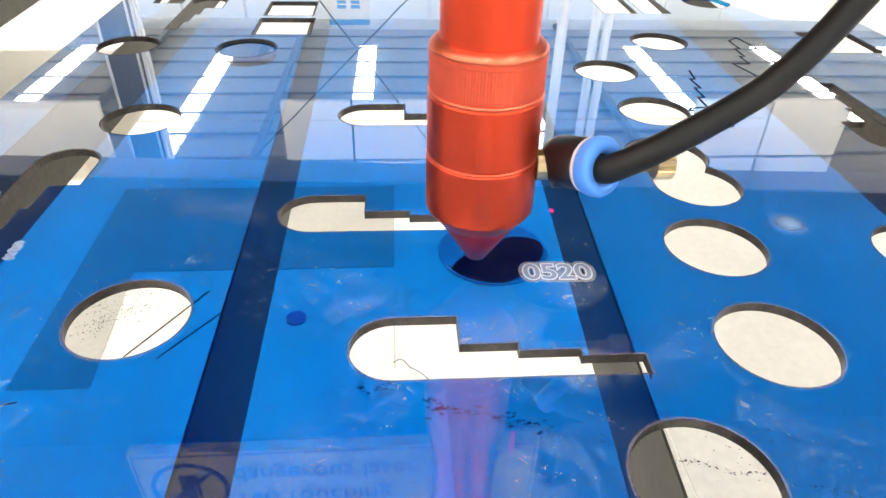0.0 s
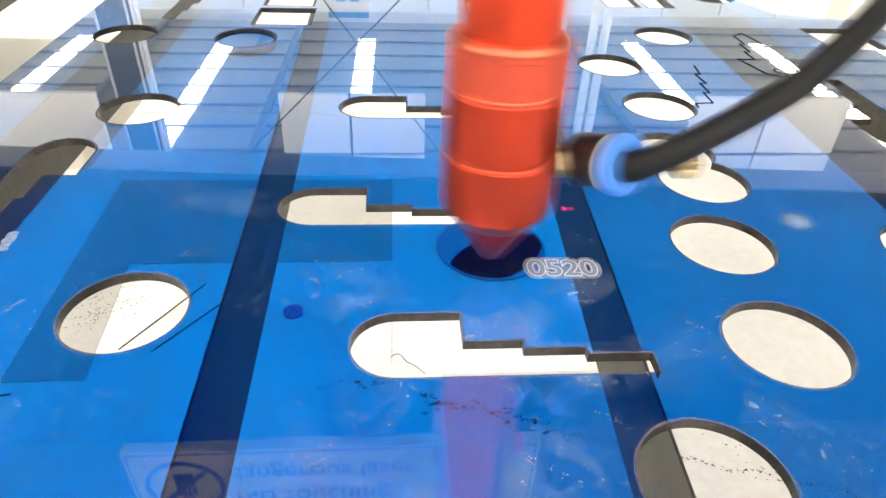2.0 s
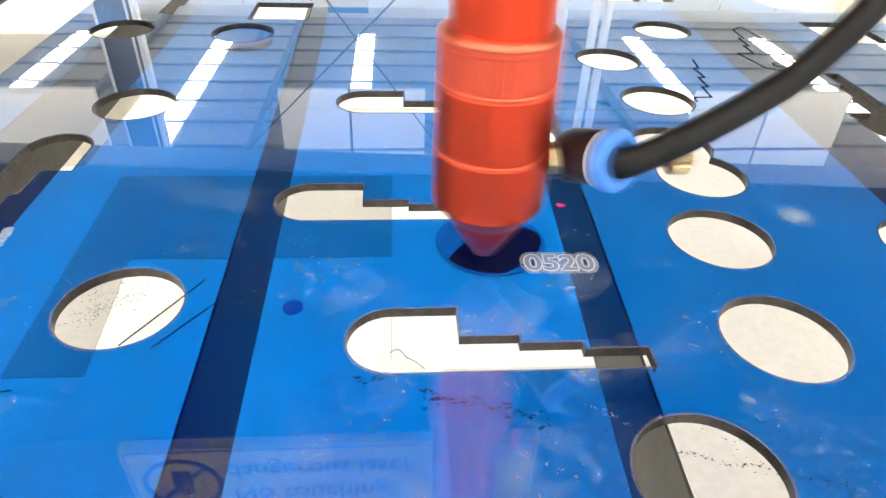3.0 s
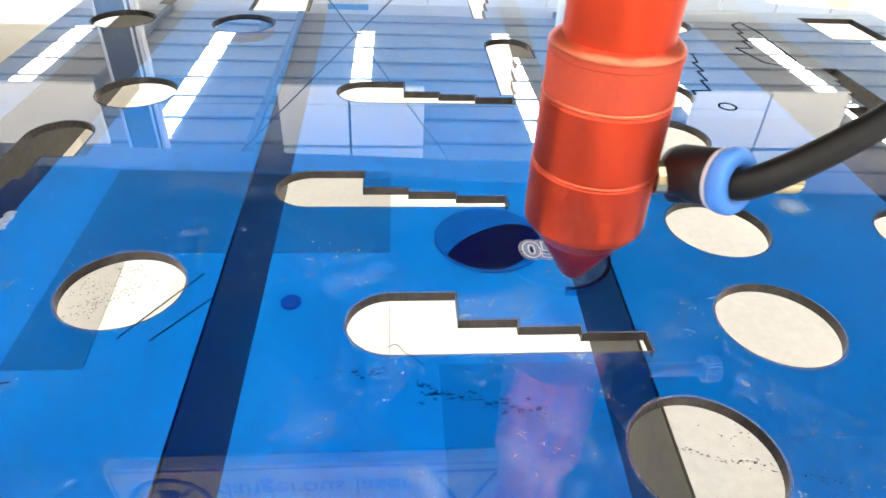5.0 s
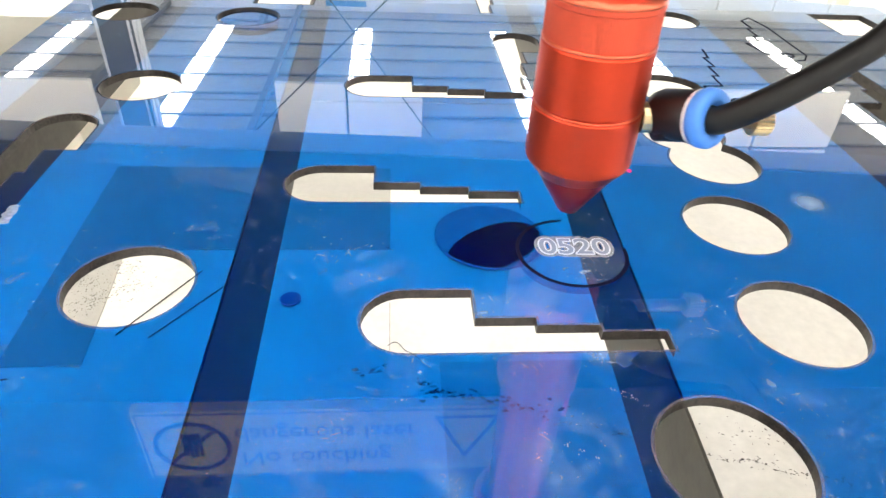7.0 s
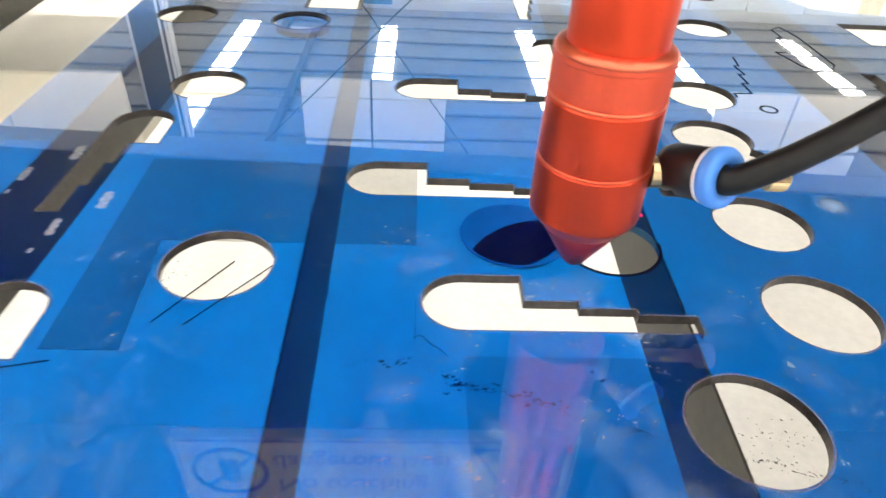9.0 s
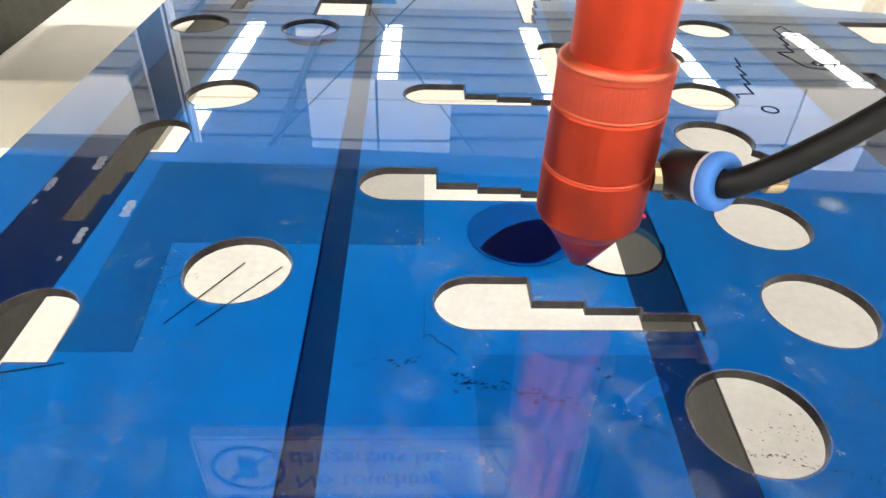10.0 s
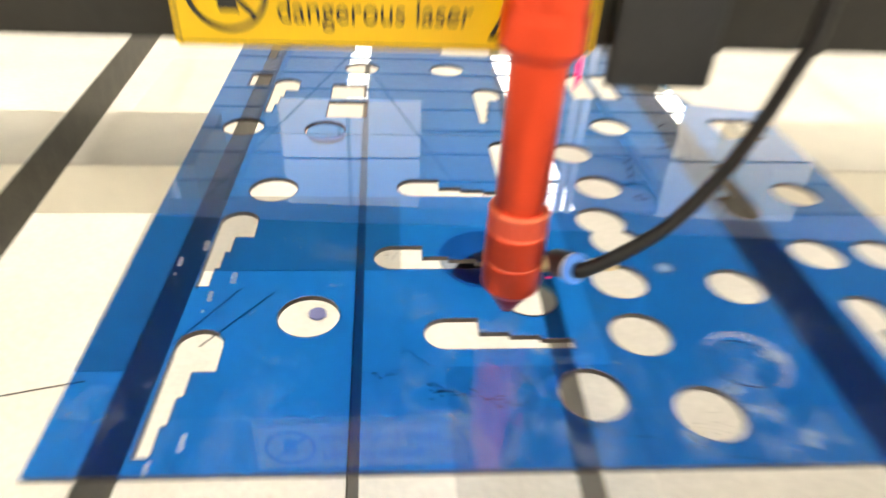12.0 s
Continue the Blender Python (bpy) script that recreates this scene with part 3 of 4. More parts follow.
part("collar", lathe(bmesh.new(), [(0.0050, 0.0074), (0.0061, 0.0076), (0.0063, 0.0084), (0.0063, 0.0098), (0.0058, 0.0106), (0.0036, 0.0108), (0.0032, 0.0090)], 40, OUT), BLUE_PLASTIC, elbow, "blue release collar", True)
screw = part("needle_screw", lathe(bmesh.new(), [(0.0018, 0.0220), (0.0018, 0.0385)], 16, Matrix.Translation((0.0008, 0.0005, 0.0281)) @ RIGHT), BRASS, elbow, "brass needle screw", True)
bm = bmesh.new()
lathe(bm, [(0.0026, 0.0380), (0.0034, 0.0384), (0.0034, 0.0424), (0.0028, 0.0428)], 44, Matrix.Translation((0.0008, 0.0005, 0.0281)) @ RIGHT)
for k, v in enumerate(bm.verts):
    if k % 2:
        v.co.y, v.co.z = 0.0005 + (v.co.y - 0.0005) * 0.9, 0.0281 + (v.co.z - 0.0281) * 0.9
part("knob", bm, BRASS, elbow, "knurled brass knob")
start = JOINT + AXIS * 0.0085
bend = [start, start + AXIS * 0.0035, (0.0320, -0.0135, 0.0384), (0.0405, -0.0115, 0.0420), (0.0490, -0.0090, 0.0458), (0.0570, -0.0065, 0.0502), (0.0670, -0.0045, 0.0612), (0.0790, -0.0020, 0.0800), (0.0895, 0.0, 0.1090), (0.0940, 0.0010, 0.1330), (0.0950, 0.0040, 0.2200)]
part("air_hose", tube(bmesh.new(), spline(bend, 80), 0.0029), HOSE, head, "black air hose", True)
# red pointer beside the tube
part("pointer", lathe(bmesh.new(), [(0.0004, 0.0935), (0.0010, 0.0945), (0.0010, 0.1050)], 16, Matrix.Translation((0.0215, 0.0255, 0))), LASER_RED, head, "glowing red pointer rod", True)
part("pointer_spot", lathe(bmesh.new(), [(0.0004, 0.0), (0.0006, 0.00015), (0.0001, 0.0002)], 12, Matrix.Translation((0.0245, 0.0265, 0.0)) @ Matrix.Diagonal((1, 1.6, 1, 1))), LASER_RED, head, "pink laser spot")

# ---- the piece being cut out, with its number ----
disc = flat("cut_disc", [ring(0, 0, CUT_R - 0.00004)], -THICK, 0, [SHEET_TOP, SHEET_BOTTOM, SHEET_BOTTOM], label="round blue acrylic tag engraved with 0520", plain=((0, 0),))
tagged(disc, category="tag")
words("0520", 0.0085, pose(0.0010, 0.0017, 0.00012, 0, 0, -1), ENGRAVED, "number", disc, fat=0.0001)
words("0520", 0.0085, pose(0.0010, 0.0017, 0.00006, 0, 0, -1), FROST, "frost", disc, fat=0.00048)

words("0520", 0.0085, pose(0.0010, 0.0017, 0.00003, 0, 0, -1), FROST_HAZE, "frost_haze", disc, fat=0.0013)

# ---- hall ----
ROOF_Z, FLOOR_Z = 6.0, -0.95
X0, X1, Y0, Y1 = -18.0, 20.0, -14.0, 20.9
setting("floor", box(bmesh.new(), X0, X1, Y0, Y1, FLOOR_Z - 0.1, FLOOR_Z), CONCRETE)
setting("ceiling", box(bmesh.new(), X0, X1, Y0, Y1, ROOF_Z + 0.06, ROOF_Z + 0.16), ROOF)
setting("wall_north", box(bmesh.new(), X0, X1, Y1, Y1 + 0.2, FLOOR_Z, ROOF_Z + 0.06), WALL)
setting("wall_south", box(bmesh.new(), X0, X1, Y0 - 0.2, Y0, FLOOR_Z, ROOF_Z + 0.06), WALL)
setting("wall_west", box(bmesh.new(), X0 - 0.2, X0, Y0, Y1, FLOOR_Z, ROOF_Z + 0.06), WALL)
setting("wall_east", box(bmesh.new(), X1, X1 + 0.2, Y0, Y1, FLOOR_Z, ROOF_Z + 0.06), WALL)
for k in range(-4, 6):
    x = -0.88 + 3.98 * k
    for n in range(16):
        y = Y0 + 0.2 + 2.2 * n
        if y + 2.1 < Y1:
            setting("roof_strip", box(bmesh.new(), x - 0.24, x + 0.24, y, y + 2.1, ROOF_Z + 0.03, ROOF_Z + 0.058), SKYLIGHT)
for k in range(31):
    y = Y0 + 0.6 + 1.15 * k
    setting("roof_beam", box(bmesh.new(), X0, X1, y - 0.04, y + 0.04, ROOF_Z - 0.015, ROOF_Z + 0.02), BEAM)
for x in (-6.9, -2.9, 5.1):
    setting("roof_girder", box(bmesh.new(), x - 0.07, x + 0.07, Y0, Y1, ROOF_Z - 0.16, ROOF_Z - 0.017), BEAM)
setting("wall_rail", box(bmesh.new(), X0, X1, Y1 - 0.06, Y1 - 0.001, ROOF_Z - 0.28, ROOF_Z - 0.10), WALL)


# glow panels added to brighten the north wall
for k in range(20):
    x = X0 + 0.95 + 1.9 * k
    setting("wall_glow", box(bmesh.new(), x - 0.90, x + 0.90, Y1 - 0.03, Y1 - 0.004, 2.2, 5.70), WALL_GLOW)


def hanging_board(x0, x1, y):
    """A pair of boards hung from the roof, one above the other, with a gap between."""
    b = tagged(new("hanging_board"), "pale grey board hung from the hall roof", "hanging board", "hanging boards")
    b.location = ((x0 + x1) / 2, y, 2.39)
    h, mid = (x1 - x0) / 2, 0.02 * (x1 - x0)
    part("backing", box(bmesh.new(), -h + 0.02, h - 0.02, 0.035, 0.06, 0.02, 1.88), COLUMN_DARK, b)
    for a, c in ((-h, -mid - 0.012), (-mid + 0.012, h)):
        part("lower_panel", box(bmesh.new(), a, c, -0.03, 0.03, 0.0, 0.635, 0.01), PANEL, b)
        part("upper_panel", box(bmesh.new(), a, c, -0.03, 0.03, 0.665, 1.9, 0.01), PANEL_BLUE, b)
    for x in (-h + 0.1, h - 0.1):
        part("hanger", lathe(bmesh.new(), [(0.012, 1.9), (0.012, ROOF_Z - 2.39)], 8, Matrix.Translation((x, 0, 0))), COLUMN_DARK, b)


for x0, x1 in ((-1.17, 0.27), (-5.2, -2.9), (3.05, 4.72)):
    hanging_board(x0, x1, 6.0)

column = tagged(new("steel_column"), "white and dark steel column of the hall", "column")
column.location = (-2.9, 7.0, FLOOR_Z)
for x0, x1 in ((-0.250, -0.222), (0.080, 0.104), (0.138, 0.166)):
    part("flange", box(bmesh.new(), x0, x1, -0.035, 0.035, 0, ROOF_Z - FLOOR_Z, 0.004), COLUMN, column)
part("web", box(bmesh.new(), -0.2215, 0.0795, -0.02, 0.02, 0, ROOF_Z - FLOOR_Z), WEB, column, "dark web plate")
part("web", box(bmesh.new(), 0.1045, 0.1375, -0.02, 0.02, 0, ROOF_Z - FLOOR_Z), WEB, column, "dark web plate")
part("pipe", lathe(bmesh.new(), [(0.022, 0), (0.022, ROOF_Z - FLOOR_Z)], 16, Matrix.Translation((0.205, -0.03, 0))), COLUMN, column, smooth=True)
post = tagged(new("pipe_stack"), "pale pipes running up beside each other", "pipes")
post.location = (1.95, 7.2, FLOOR_Z)
for x, r in ((-0.10, 0.06), (0.28, 0.05), (0.42, 0.05)):
    part("pipe", lathe(bmesh.new(), [(r, 0), (r, ROOF_Z - FLOOR_Z)], 20, Matrix.Translation((x, 0, 0))), COLUMN, post, smooth=True)

# crossing black cables under the roof
for a, b in (((-4.55, 5.9, 6.02), (2.1, 5.9, -0.58)), ((-2.2, 5.9, -0.68), (2.57, 5.9, 6.02))):
    u, w = Vector(a), Vector(b)
    wire = part("cable", tube(bmesh.new(), [u.lerp(w, k / 8) + Vector((0, 0, -0.02 * math.sin(math.pi * k / 8))) for k in range(9)], 0.007, 8), COLUMN_DARK, None, "thin black cable slung across the hall")
    tagged(wire, category="cable")

# banner high on the far wall, its lettering too small to read
banner = tagged(part("banner", box(bmesh.new(), -2.12, -0.86, Y1 - 0.09, Y1 - 0.065, 4.75, 5.90, 0.004), PANEL, None, "white wall banner with blue lettering and a blue wave"), category="banner")
part("wave", box(bmesh.new(), -2.12, -0.86, Y1 - 0.094, Y1 - 0.091, 5.72, 5.90), BANNER_BLUE, banner)
for x, z in ((-1.72, 5.36), (-1.72, 5.22), (-1.30, 5.36), (-1.30, 5.22)):
    part("bar", box(bmesh.new(), x - 0.14, x + 0.14, Y1 - 0.095, Y1 - 0.091, z - 0.05, z + 0.05), BANNER_BLUE, banner)

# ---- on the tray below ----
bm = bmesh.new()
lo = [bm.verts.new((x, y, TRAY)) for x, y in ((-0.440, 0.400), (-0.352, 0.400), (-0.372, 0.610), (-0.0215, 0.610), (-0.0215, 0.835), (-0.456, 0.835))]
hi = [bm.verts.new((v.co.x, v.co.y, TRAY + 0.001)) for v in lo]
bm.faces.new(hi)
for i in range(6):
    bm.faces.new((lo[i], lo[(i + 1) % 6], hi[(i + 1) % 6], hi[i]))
tagged(part("tray_board_and_shade", bm, BOARD, None, "pale grey board lying flat on the tray"), category="board")
# added patch, darker than the tray, standing in for its dimmer light
card = part("tray_dim_patch", box(bmesh.new(), 0.034, 0.261, 0.020, 0.398, TRAY, TRAY + 0.0006), TRAY_DIM, None, "thin patch added on the tray to dim it")
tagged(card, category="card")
# no board here: this patch puts the tray's shade into its colour
tagged(part("tray_board_and_shade", box(bmesh.new(), 0.262, 1.05, -0.35, 1.06, TRAY, TRAY + 0.0006), TRAY_SHADE, None, "flat patch on the tray with shade painted in"), category="board")
tagged(setting("tray_seam", box(bmesh.new(), -0.0221, -0.0209, 0.415, 0.500, TRAY, TRAY + 0.0004), SEAM), "fine seam in the tray")
for a, b in (((-0.332, 0.446), (-0.262, 0.565)), ((-0.294, 0.442), (-0.211, 0.557))):
    rod = part("thin_rod", tube(bmesh.new(), [(*a, TRAY + 0.0008), (*b, TRAY + 0.0008)], 0.0008, 8), INK, None, "thin black wire offcut lying on the tray")
    tagged(rod, category="wire", group="wire offcuts")
wire = part("thin_wire", tube(bmesh.new(), spline([(-0.700, 0.322, TRAY + 0.0008), (-0.560, 0.349, TRAY + 0.0008), (-0.470, 0.371, TRAY + 0.0008), (-0.420, 0.383, TRAY + 0.0008)], 24), 0.0009, 8), CRUMB, None, "thin dark wire lying on the tray")
tagged(wire, category="wire")
tagged(part("scrap_disc", lathe(bmesh.new(), [(0.0125, TRAY), (0.0125, TRAY + 0.003)], 32, Matrix.Translation((-0.143, 0.506, 0))), VIOLET, None, "small violet acrylic offcut on the tray"), category="offcut")
plate = tagged(part("round_plate", lathe(bmesh.new(), [(0.076, TRAY), (0.078, TRAY + 0.001), (0.078, TRAY + 0.003), (0.076, TRAY + 0.004)], 64, Matrix.Translation((0.119, 0.640, 0))), PLATE, None, "blue-grey round plate with a dark oval on it, lying on the tray"), category="plate")
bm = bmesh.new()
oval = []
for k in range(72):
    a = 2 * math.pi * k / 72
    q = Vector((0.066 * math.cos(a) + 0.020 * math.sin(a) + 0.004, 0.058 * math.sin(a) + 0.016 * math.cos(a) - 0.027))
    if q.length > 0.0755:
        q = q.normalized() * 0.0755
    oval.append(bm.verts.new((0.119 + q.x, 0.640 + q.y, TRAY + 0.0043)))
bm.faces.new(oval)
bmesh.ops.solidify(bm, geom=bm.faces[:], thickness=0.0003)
part("dark_oval", bm, DARK_DISC, plate, "dark oval")

thread = part("thread", tube(bmesh.new(), spline([(-0.024, 0.425, TRAY + 0.0006), (-0.017, 0.430, TRAY + 0.0006), (-0.011, 0.428, TRAY + 0.0006), (-0.004, 0.417, TRAY + 0.0006), (0.005, 0.411, TRAY + 0.0006), (0.016, 0.398, TRAY + 0.0006)], 30), 0.0004, 6), CRUMB, None, "thin brown thread curled on the tray")
tagged(thread, category="thread")

# dirt line and crumbs on the tray
rng = random.Random(4)
bm = bmesh.new()
for k in range(960):
    if k < 420:
        u = rng.random()
        x, y = (0.20 + 0.22 * u, 0.296 - 0.065 * u) if k % 5 < 3 else (0.20 * u, 0.370 - 0.072 * u)
        y += 0.003 * math.sin(23 * u) + rng.gauss(0, 0.0012 if k % 3 else 0.005)
        lean = -0.3 + rng.gauss(0, 0.5)
    elif k < 490:
        x, y, lean = rng.gauss(0.36, 0.035), rng.gauss(0.29, 0.012), rng.gauss(-0.3, 0.6)
    else:
        nest = (-0.037, 0.645) if k > 899 else rng.choice(((-0.395, 0.545), (-0.37, 0.515), (-0.36, 0.57), (-0.345, 0.53), (-0.385, 0.50)))
        x, y, lean = nest[0] + rng.gauss(0, 0.011), nest[1] + rng.gauss(0, 0.011), rng.random() * 3
    r = rng.uniform(0.0002, 0.0007) * (1.6 if rng.random() < 0.1 else 1)
    long = rng.uniform(1.0, 3.2)
    vs = []
    for i in range(5):
        q, c = r * rng.uniform(0.5, 1.2), i * 1.2566
        ox, oy = q * long * math.cos(c), q * math.sin(c)
        vs.append(bm.verts.new((x + ox * math.cos(lean) - oy * math.sin(lean), y + ox * math.sin(lean) + oy * math.cos(lean), TRAY + 0.0011)))
    top = bm.verts.new((x, y, TRAY + 0.0011 + r * 0.6))
    for i in range(5):
        bm.faces.new((vs[i], vs[(i + 1) % 5], top))
tagged(part("crumbs", bm, CRUMB, None, "black burnt crumbs scattered over the tray"), category="crumbs", kind="stuff")

# sooty smears and chips on the tray
for cx, cy, r, n in ((-0.095, 0.382, 0.006, 9), (-0.052, 0.386, 0.012, 12), (-0.030, 0.392, 0.008, 6), (0.034, 0.355, 0.013, 26), (0.062, 0.350, 0.012, 16), (0.095, 0.342, 0.014, 14), (0.128, 0.330, 0.012, 12), (-0.166, 0.392, 0.004, 4), (0.016, 0.366, 0.009, 10)):
    bm = bmesh.new()
    for k in range(n):
        x, y, q = cx + rng.gauss(0, r * 0.8), cy + rng.gauss(0, r * 0.35), r * rng.uniform(0.08, 0.34)
        ring_pts = [bm.verts.new((x + q * rng.uniform(0.6, 1.4) * math.cos(i * 0.785), y + q * rng.uniform(0.3, 0.9) * math.sin(i * 0.785), TRAY + 0.0004)) for i in range(8)]
        tip = bm.verts.new((x, y, TRAY + 0.0008 + 0.00005 * k))
        for i in range(8):
            bm.faces.new((ring_pts[i], ring_pts[(i + 1) % 8], tip))
    tagged(part("soot_smear", bm, SMEAR, None, "black sooty smear of burnt chips on the tray"), category="soot", kind="stuff")

# ---- engraved lines and marks on the sheet ----


def line_mark(name, pts, width, mat, label, closed=False):
    bm = bmesh.new()
    pts = [Vector((*p, 0)) for p in pts]
    if closed:
        pts = pts + [pts[0]]
    for a, b in zip(pts, pts[1:]):
        d = (b - a).normalized() * width * 0.5
        s = Vector((-d.y, d.x, 0))
        q = [a - d - s, b + d - s, b + d + s, a - d + s]
        lo = [bm.verts.new((v.x, v.y, 0.00002)) for v in q]
        hi = [bm.verts.new((v.x, v.y, 0.00012)) for v in q]
        bm.faces.new(hi)
        for i in range(4):
            bm.faces.new((lo[i], lo[(i + 1) % 4], hi[(i + 1) % 4], hi[i]))
    return part(name, bm, mat, sheet, label)


line_mark("engraved_line", [(0.114, 0.157), (0.1125, 0.147), (0.1105, 0.147), (0.1110, 0.137), (0.1085, 0.137), (0.1085, 0.127), (0.1060, 0.127), (0.1058, 0.117), (0.0985, 0.1165), (0.0985, 0.113)], 0.0007, CHAR, "dark engraved stepped line")
line_mark("engraved_ring", ring(0.1062, 0.1022, 0.0030, 20), 0.0007, CHAR, "small dark engraved ring", True)
line_mark("engraved_key", [(0.150, 0.199), (0.156, 0.204), (0.1585, 0.190), (0.1575, 0.152), (0.1540, 0.1465), (0.1480, 0.1450), (0.1420, 0.1480), (0.1375, 0.166), (0.1450, 0.166), (0.1450, 0.176), (0.1475, 0.176), (0.1475, 0.187), (0.1500, 0.187)], 0.0006, CHAR, "dark engraved key outline", True)
line_mark("engraved_ring", ring(0.1495, 0.1520, 0.0022, 16), 0.0006, CHAR, "small dark engraved ring", True)
line_mark("uncut_ring", ring(0.1065, -0.0290, HOLE, 48), 0.0005, CHAR, "dark ring cut but not lifted out", True)
for cx, cy, r, n in ((-0.017, 0.0150, 0.0035, 9), (-0.016, 0.0085, 0.0025, 6), (0.0235, -0.034, 0.002, 4), (0.1062, 0.1180, 0.0006, 1), (-0.087, -0.006, 0.0025, 5),
                     (0.010, -0.033, 0.004, 6), (-0.074, 0.040, 0.003, 3)):
    bm = bmesh.new()
    for k in range(n):
        x, y, q = cx + rng.gauss(0, r * 0.7), cy + rng.gauss(0, r * 0.45), r * rng.uniform(0.05, 0.18)
        bm.faces.new([bm.verts.new((x + q * rng.uniform(0.5, 1.3) * math.cos(i * 0.785), y + q * rng.uniform(0.3, 0.9) * math.sin(i * 0.785), 0.00008 + k * 0.00001)) for i in range(8)])
    part("soot_mark", bm, SOOT, sheet)

for x, y, long, wide in ((-0.1260, 0.0545, 0.0085, 0.0030), (-0.1350, 0.0415, 0.0075, 0.0022), (-0.1082, 0.0290, 0.0085, 0.0030), (-0.1160, 0.0160, 0.0075, 0.0022), (-0.1352, 0.0320, 0.0022, 0.0011), (-0.1170, 0.0060, 0.0020, 0.0012),
                         (-0.1080, -0.0620, 0.0075, 0.0022), (-0.1170, -0.0720, 0.0050, 0.0018)):
    bm = bmesh.new()
    n = 14
    lo, hi = [], []
    for q in range(n + 1):
        u = q / n - 0.5
        w = wide * 0.5 * (1 if 0 < q < n else 0.35)
        lo.append(bm.verts.new((x - 0.06 * u * long - w * rng.uniform(0.65, 1.15), y + u * long, 0.00008)))
        hi.append(bm.verts.new((x - 0.06 * u * long + w * rng.uniform(0.65, 1.15), y + u * long, 0.00008)))
    for q in range(n):
        bm.faces.new((lo[q], hi[q], hi[q + 1], lo[q + 1]))
    part("residue_flake", bm, FLAKE, sheet, "pale ragged strip of residue")
for x, y, k in ((0.0226, -0.0282, 0.22), (0.0240, -0.0290, 0.26), (0.0256, -0.0300, 0.22), (0.0272, -0.0311, 0.28), (0.0290, -0.0324, 0.20), (0.0125, -0.0402, 0.25), (0.0145, -0.0418, 0.22), (0.0165, -0.0432, 0.28), (0.0095, -0.0380, 0.20), (-0.0150, -0.0302, 0.24)):
    bm = bmesh.new()
    for q in range(5):
        ox, oy, rr = rng.gauss(0, 0.0007), rng.gauss(0, 0.0003), 0.0005 * k * rng.uniform(0.5, 1.1)
        bm.faces.new([bm.verts.new((x + ox + rr * rng.uniform(0.6, 1.2) * math.cos(i * 1.0472), y + oy + 1.5 * rr * rng.uniform(0.6, 1.2) * math.sin(i * 1.0472), 0.00008 + q * 0.00001)) for i in range(6)])
    part("powder_speck", bm, FROST_HAZE, sheet, "pale speck of powder")

# crescent of pale fume round the ring that was cut but not lifted out
bm = bmesh.new()
for k in range(40):
    a0, a1 = radians(-60 + 200 * k / 40), radians(-60 + 200 * (k + 1) / 40)
    w = 0.0046 * math.sin(math.pi * (k + 0.5) / 40) ** 0.6
    g = 0.0022
    bm.faces.new([bm.verts.new((0.1065 + (HOLE + g + d) * math.cos(a), -0.0290 + (HOLE + g + d) * math.sin(a), 0.00004)) for a, d in ((a0, 0), (a0, w), (a1, w), (a1, 0))])
part("fume_crescent", bm, FUME, sheet, "pale crescent of fume")

# pale melted rims along the cut edges


def rim_strip(pts, width=0.0006):
    bm = bmesh.new()
    n = len(pts)
    area = sum(pts[i][0] * pts[(i + 1) % n][1] - pts[(i + 1) % n][0] * pts[i][1] for i in range(n))
    side = 1 if area > 0 else -1
    inner, outer = [], []
    for i in range(n):
        a, b, c = Vector(pts[i - 1]), Vector(pts[i]), Vector(pts[(i + 1) % n])
        d1, d2 = (b - a).normalized(), (c - b).normalized()
        m1, m2 = Vector((d1.y, -d1.x)) * side, Vector((d2.y, -d2.x)) * side
        m = m1 + m2
        m = m / max(0.5, m.dot(m1)) if m.length > 1e-6 else m1
        inner.append(bm.verts.new((b.x, b.y, 0.00003)))
        outer.append(bm.verts.new((b.x + m.x * width, b.y + m.y * width, 0.00003)))
    for i in range(n):
        bm.faces.new((inner[i], inner[(i + 1) % n], outer[(i + 1) % n], outer[i]))
    part("cut_rim", bm, RIM, sheet)


for pts in HOLES:
    rim_strip(pts)

# ---- kerf: charred arcs that the nozzle lays down as it cuts round the tag ----
ARCS = 60
kerf = []
for k in range(ARCS):
    a0, a1 = radians(5 - 360 / ARCS * k), radians(5 - 360 / ARCS * (k + 1))
    bm = bmesh.new()
    rows = []
    for i in range(4):
        a = a0 + (a1 - a0) * i / 3
        rows.append([bm.verts.new(((CUT_R + dr) * math.cos(a) - CUT_R * math.cos((a0 + a1) / 2), (CUT_R + dr) * math.sin(a) - CUT_R * math.sin((a0 + a1) / 2), z)) for dr, z in ((-0.00045, 0.00003), (-0.00045, 0.00012), (0.00045, 0.00012), (0.00045, 0.00003))])
    for p0, p1 in zip(rows, rows[1:]):
        for i in range(4):
            bm.faces.new((p0[i], p0[(i + 1) % 4], p1[(i + 1) % 4], p1[i]))
    ob = tagged(part("kerf_arc", bm, CHAR, None, "charred dark arc of the cut line on the sheet"), category="cut line", group="cut line arcs")
    mid = (a0 + a1) / 2
    if math.sin(mid) < 0.1:
        # the clear cut face that stays on the sheet's side
        bm = bmesh.new()
        for i in range(3):
            a, b = a0 + (a1 - a0) * i / 3, a0 + (a1 - a0) * (i + 1) / 3
            bm.faces.new([bm.verts.new((CUT_R * (math.cos(c) - math.cos(mid)), CUT_R * (math.sin(c) - math.sin(mid)), z)) for c, z in ((a, -0.00002), (b, -0.00002), (b, -THICK), (a, -THICK))])
        part("cut_face", bm, SHEET_BOTTOM, ob, "clear blue cut face")
    kerf.append((ob, mid))


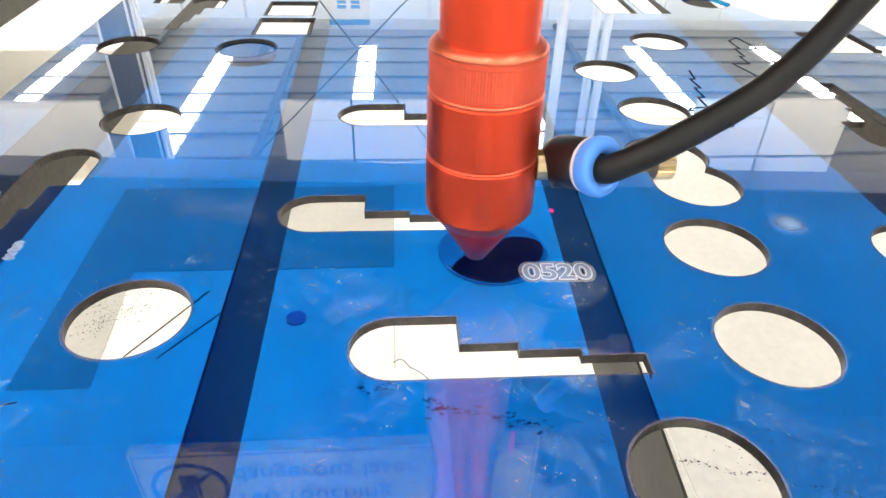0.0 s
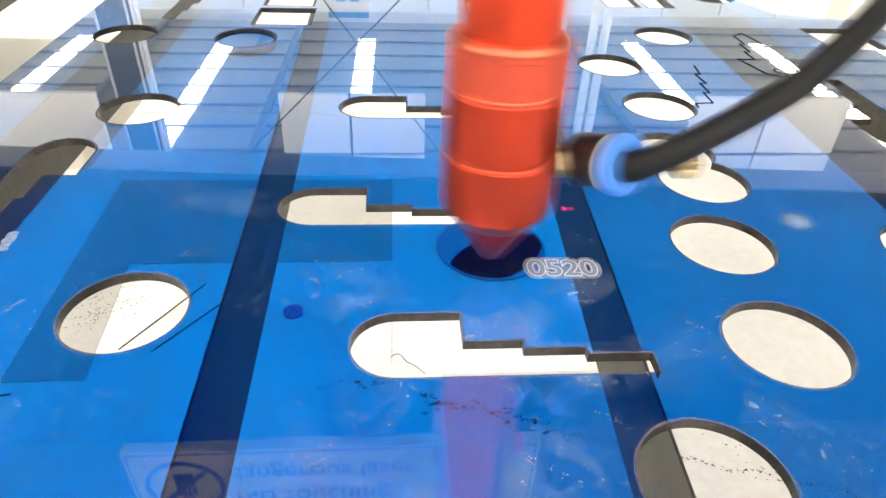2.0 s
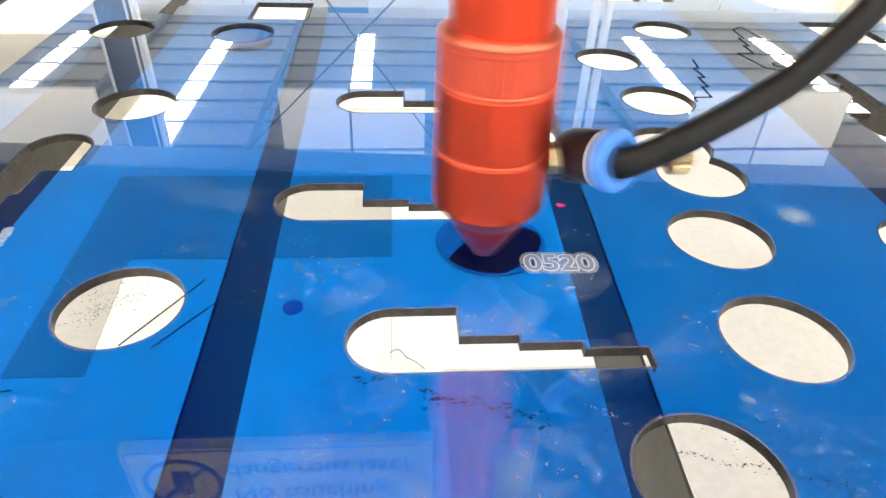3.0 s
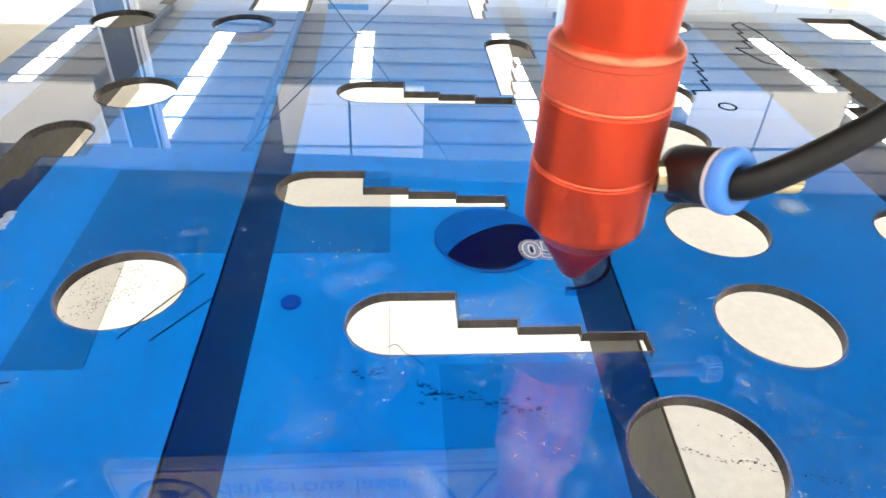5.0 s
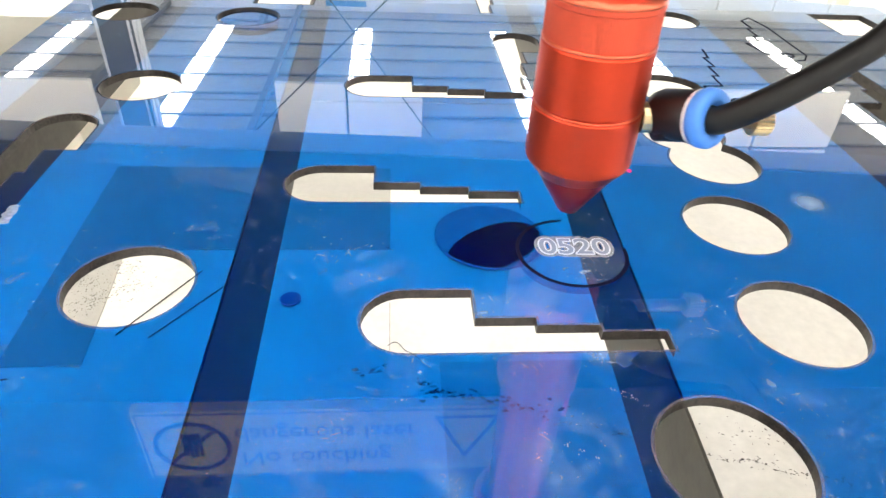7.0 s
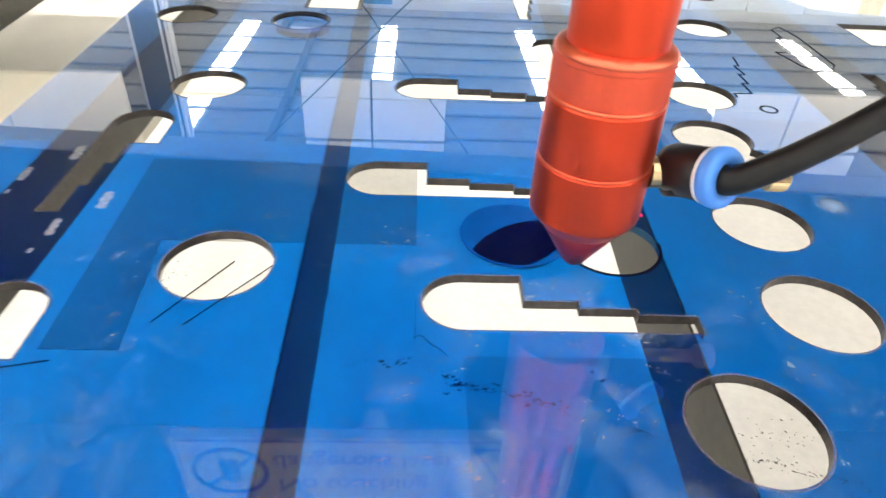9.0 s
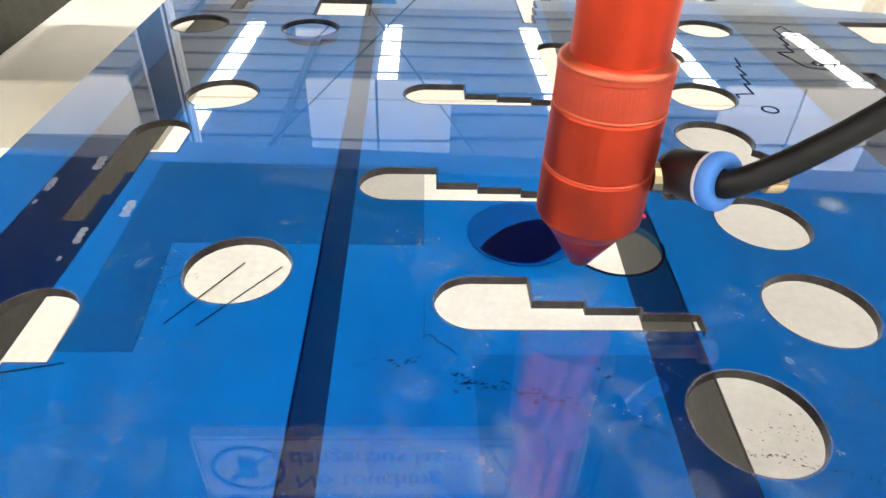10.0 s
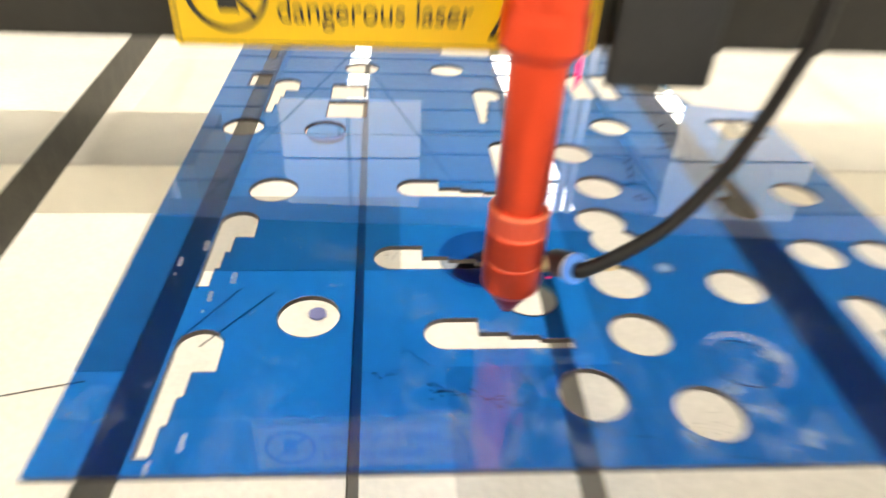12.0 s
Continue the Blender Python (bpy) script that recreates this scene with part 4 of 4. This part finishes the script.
def motions():
    home = (0.0125, 0.0015)
    # raster strokes: a steady back-and-forth with small departures
    seen = (6, 25, 43, 12, 15, 44, 24, 7, 40, 34, 12, 15, 44, 22, 9, 42, 31, 6, 32, 40, 8, 24, 43, 15, 14, 44, 26, 7, 40, 34, 7, 30, 40)

    def stroke(t):
        return 0.0043 + 0.0415 * (1 - abs(2 * ((t / 0.333 + 0.94) % 1) - 1))

    tips = []
    for k in range(109):
        t = k / 30
        u = min(t * 10, 31.999)
        a, b = int(u), int(u) + 1
        off = (seen[a] / 1000 - stroke(a / 10)) * (b - u) + (seen[b] / 1000 - stroke(b / 10)) * (u - a)
        tips.append((t, stroke(t) + (off if t < 3.2 else 0), 0.0175 - 0.0008 * t))
    for k in range(42):
        t = 3.9 + 0.1 * k
        if t > 7.96:
            break
        late = 7 * math.sin(math.pi * (t - 3.9) / 2.1) if t < 6 else 0
        a = radians(5 + late - 88.5 * (t - 3.9) * 360 / 354)
        tips.append((round(t, 2), CUT[0] + 0.0128 * math.cos(a), CUT[1] + 0.0120 * math.sin(a)))
    tips += [(8.15, *home), (12.0, *home)]
    walk(head, [(t, pose(x, y, 0)) for t, x, y in tips])
    walk(gantry, [(t, pose(0, y, 0)) for t, x, y in tips])
    rest = pose(CUT[0] + 0.01, CUT[1] + 0.02, TRAY + THICK, 0, 0, 40)
    for k, (ob, a) in enumerate(kerf):
        laid = 3.95 + (k + 0.5) * 360 / ARCS / 88.5 * 354 / 360
        here = pose(CUT[0] + CUT_R * math.cos(a), CUT[1] + CUT_R * math.sin(a), 0)
        fallen = pose(CUT[0] + 0.6 * CUT_R * math.cos(a) + 0.004, CUT[1] + 0.6 * CUT_R * math.sin(a) + 0.012, TRAY + 0.004 + 0.0001 * k)
        rows = [(t, pose(x, y, 0.022)) for t, x, y in tips if t < laid - 0.05]
        if math.sin(a) < 0.1:
            walk(ob, rows + [(laid, here), (12.0, here)])
        else:
            walk(ob, rows + [(laid, here), (7.95, here), (8.0, here @ pose(0, 0, -0.012)), (8.25, fallen), (12.0, fallen)])
    walk(disc, [(0.0, pose(*CUT, 0)), (7.95, pose(*CUT, 0)), (8.0, pose(*CUT, -0.012)), (8.25, rest), (12.0, rest)])


motions()
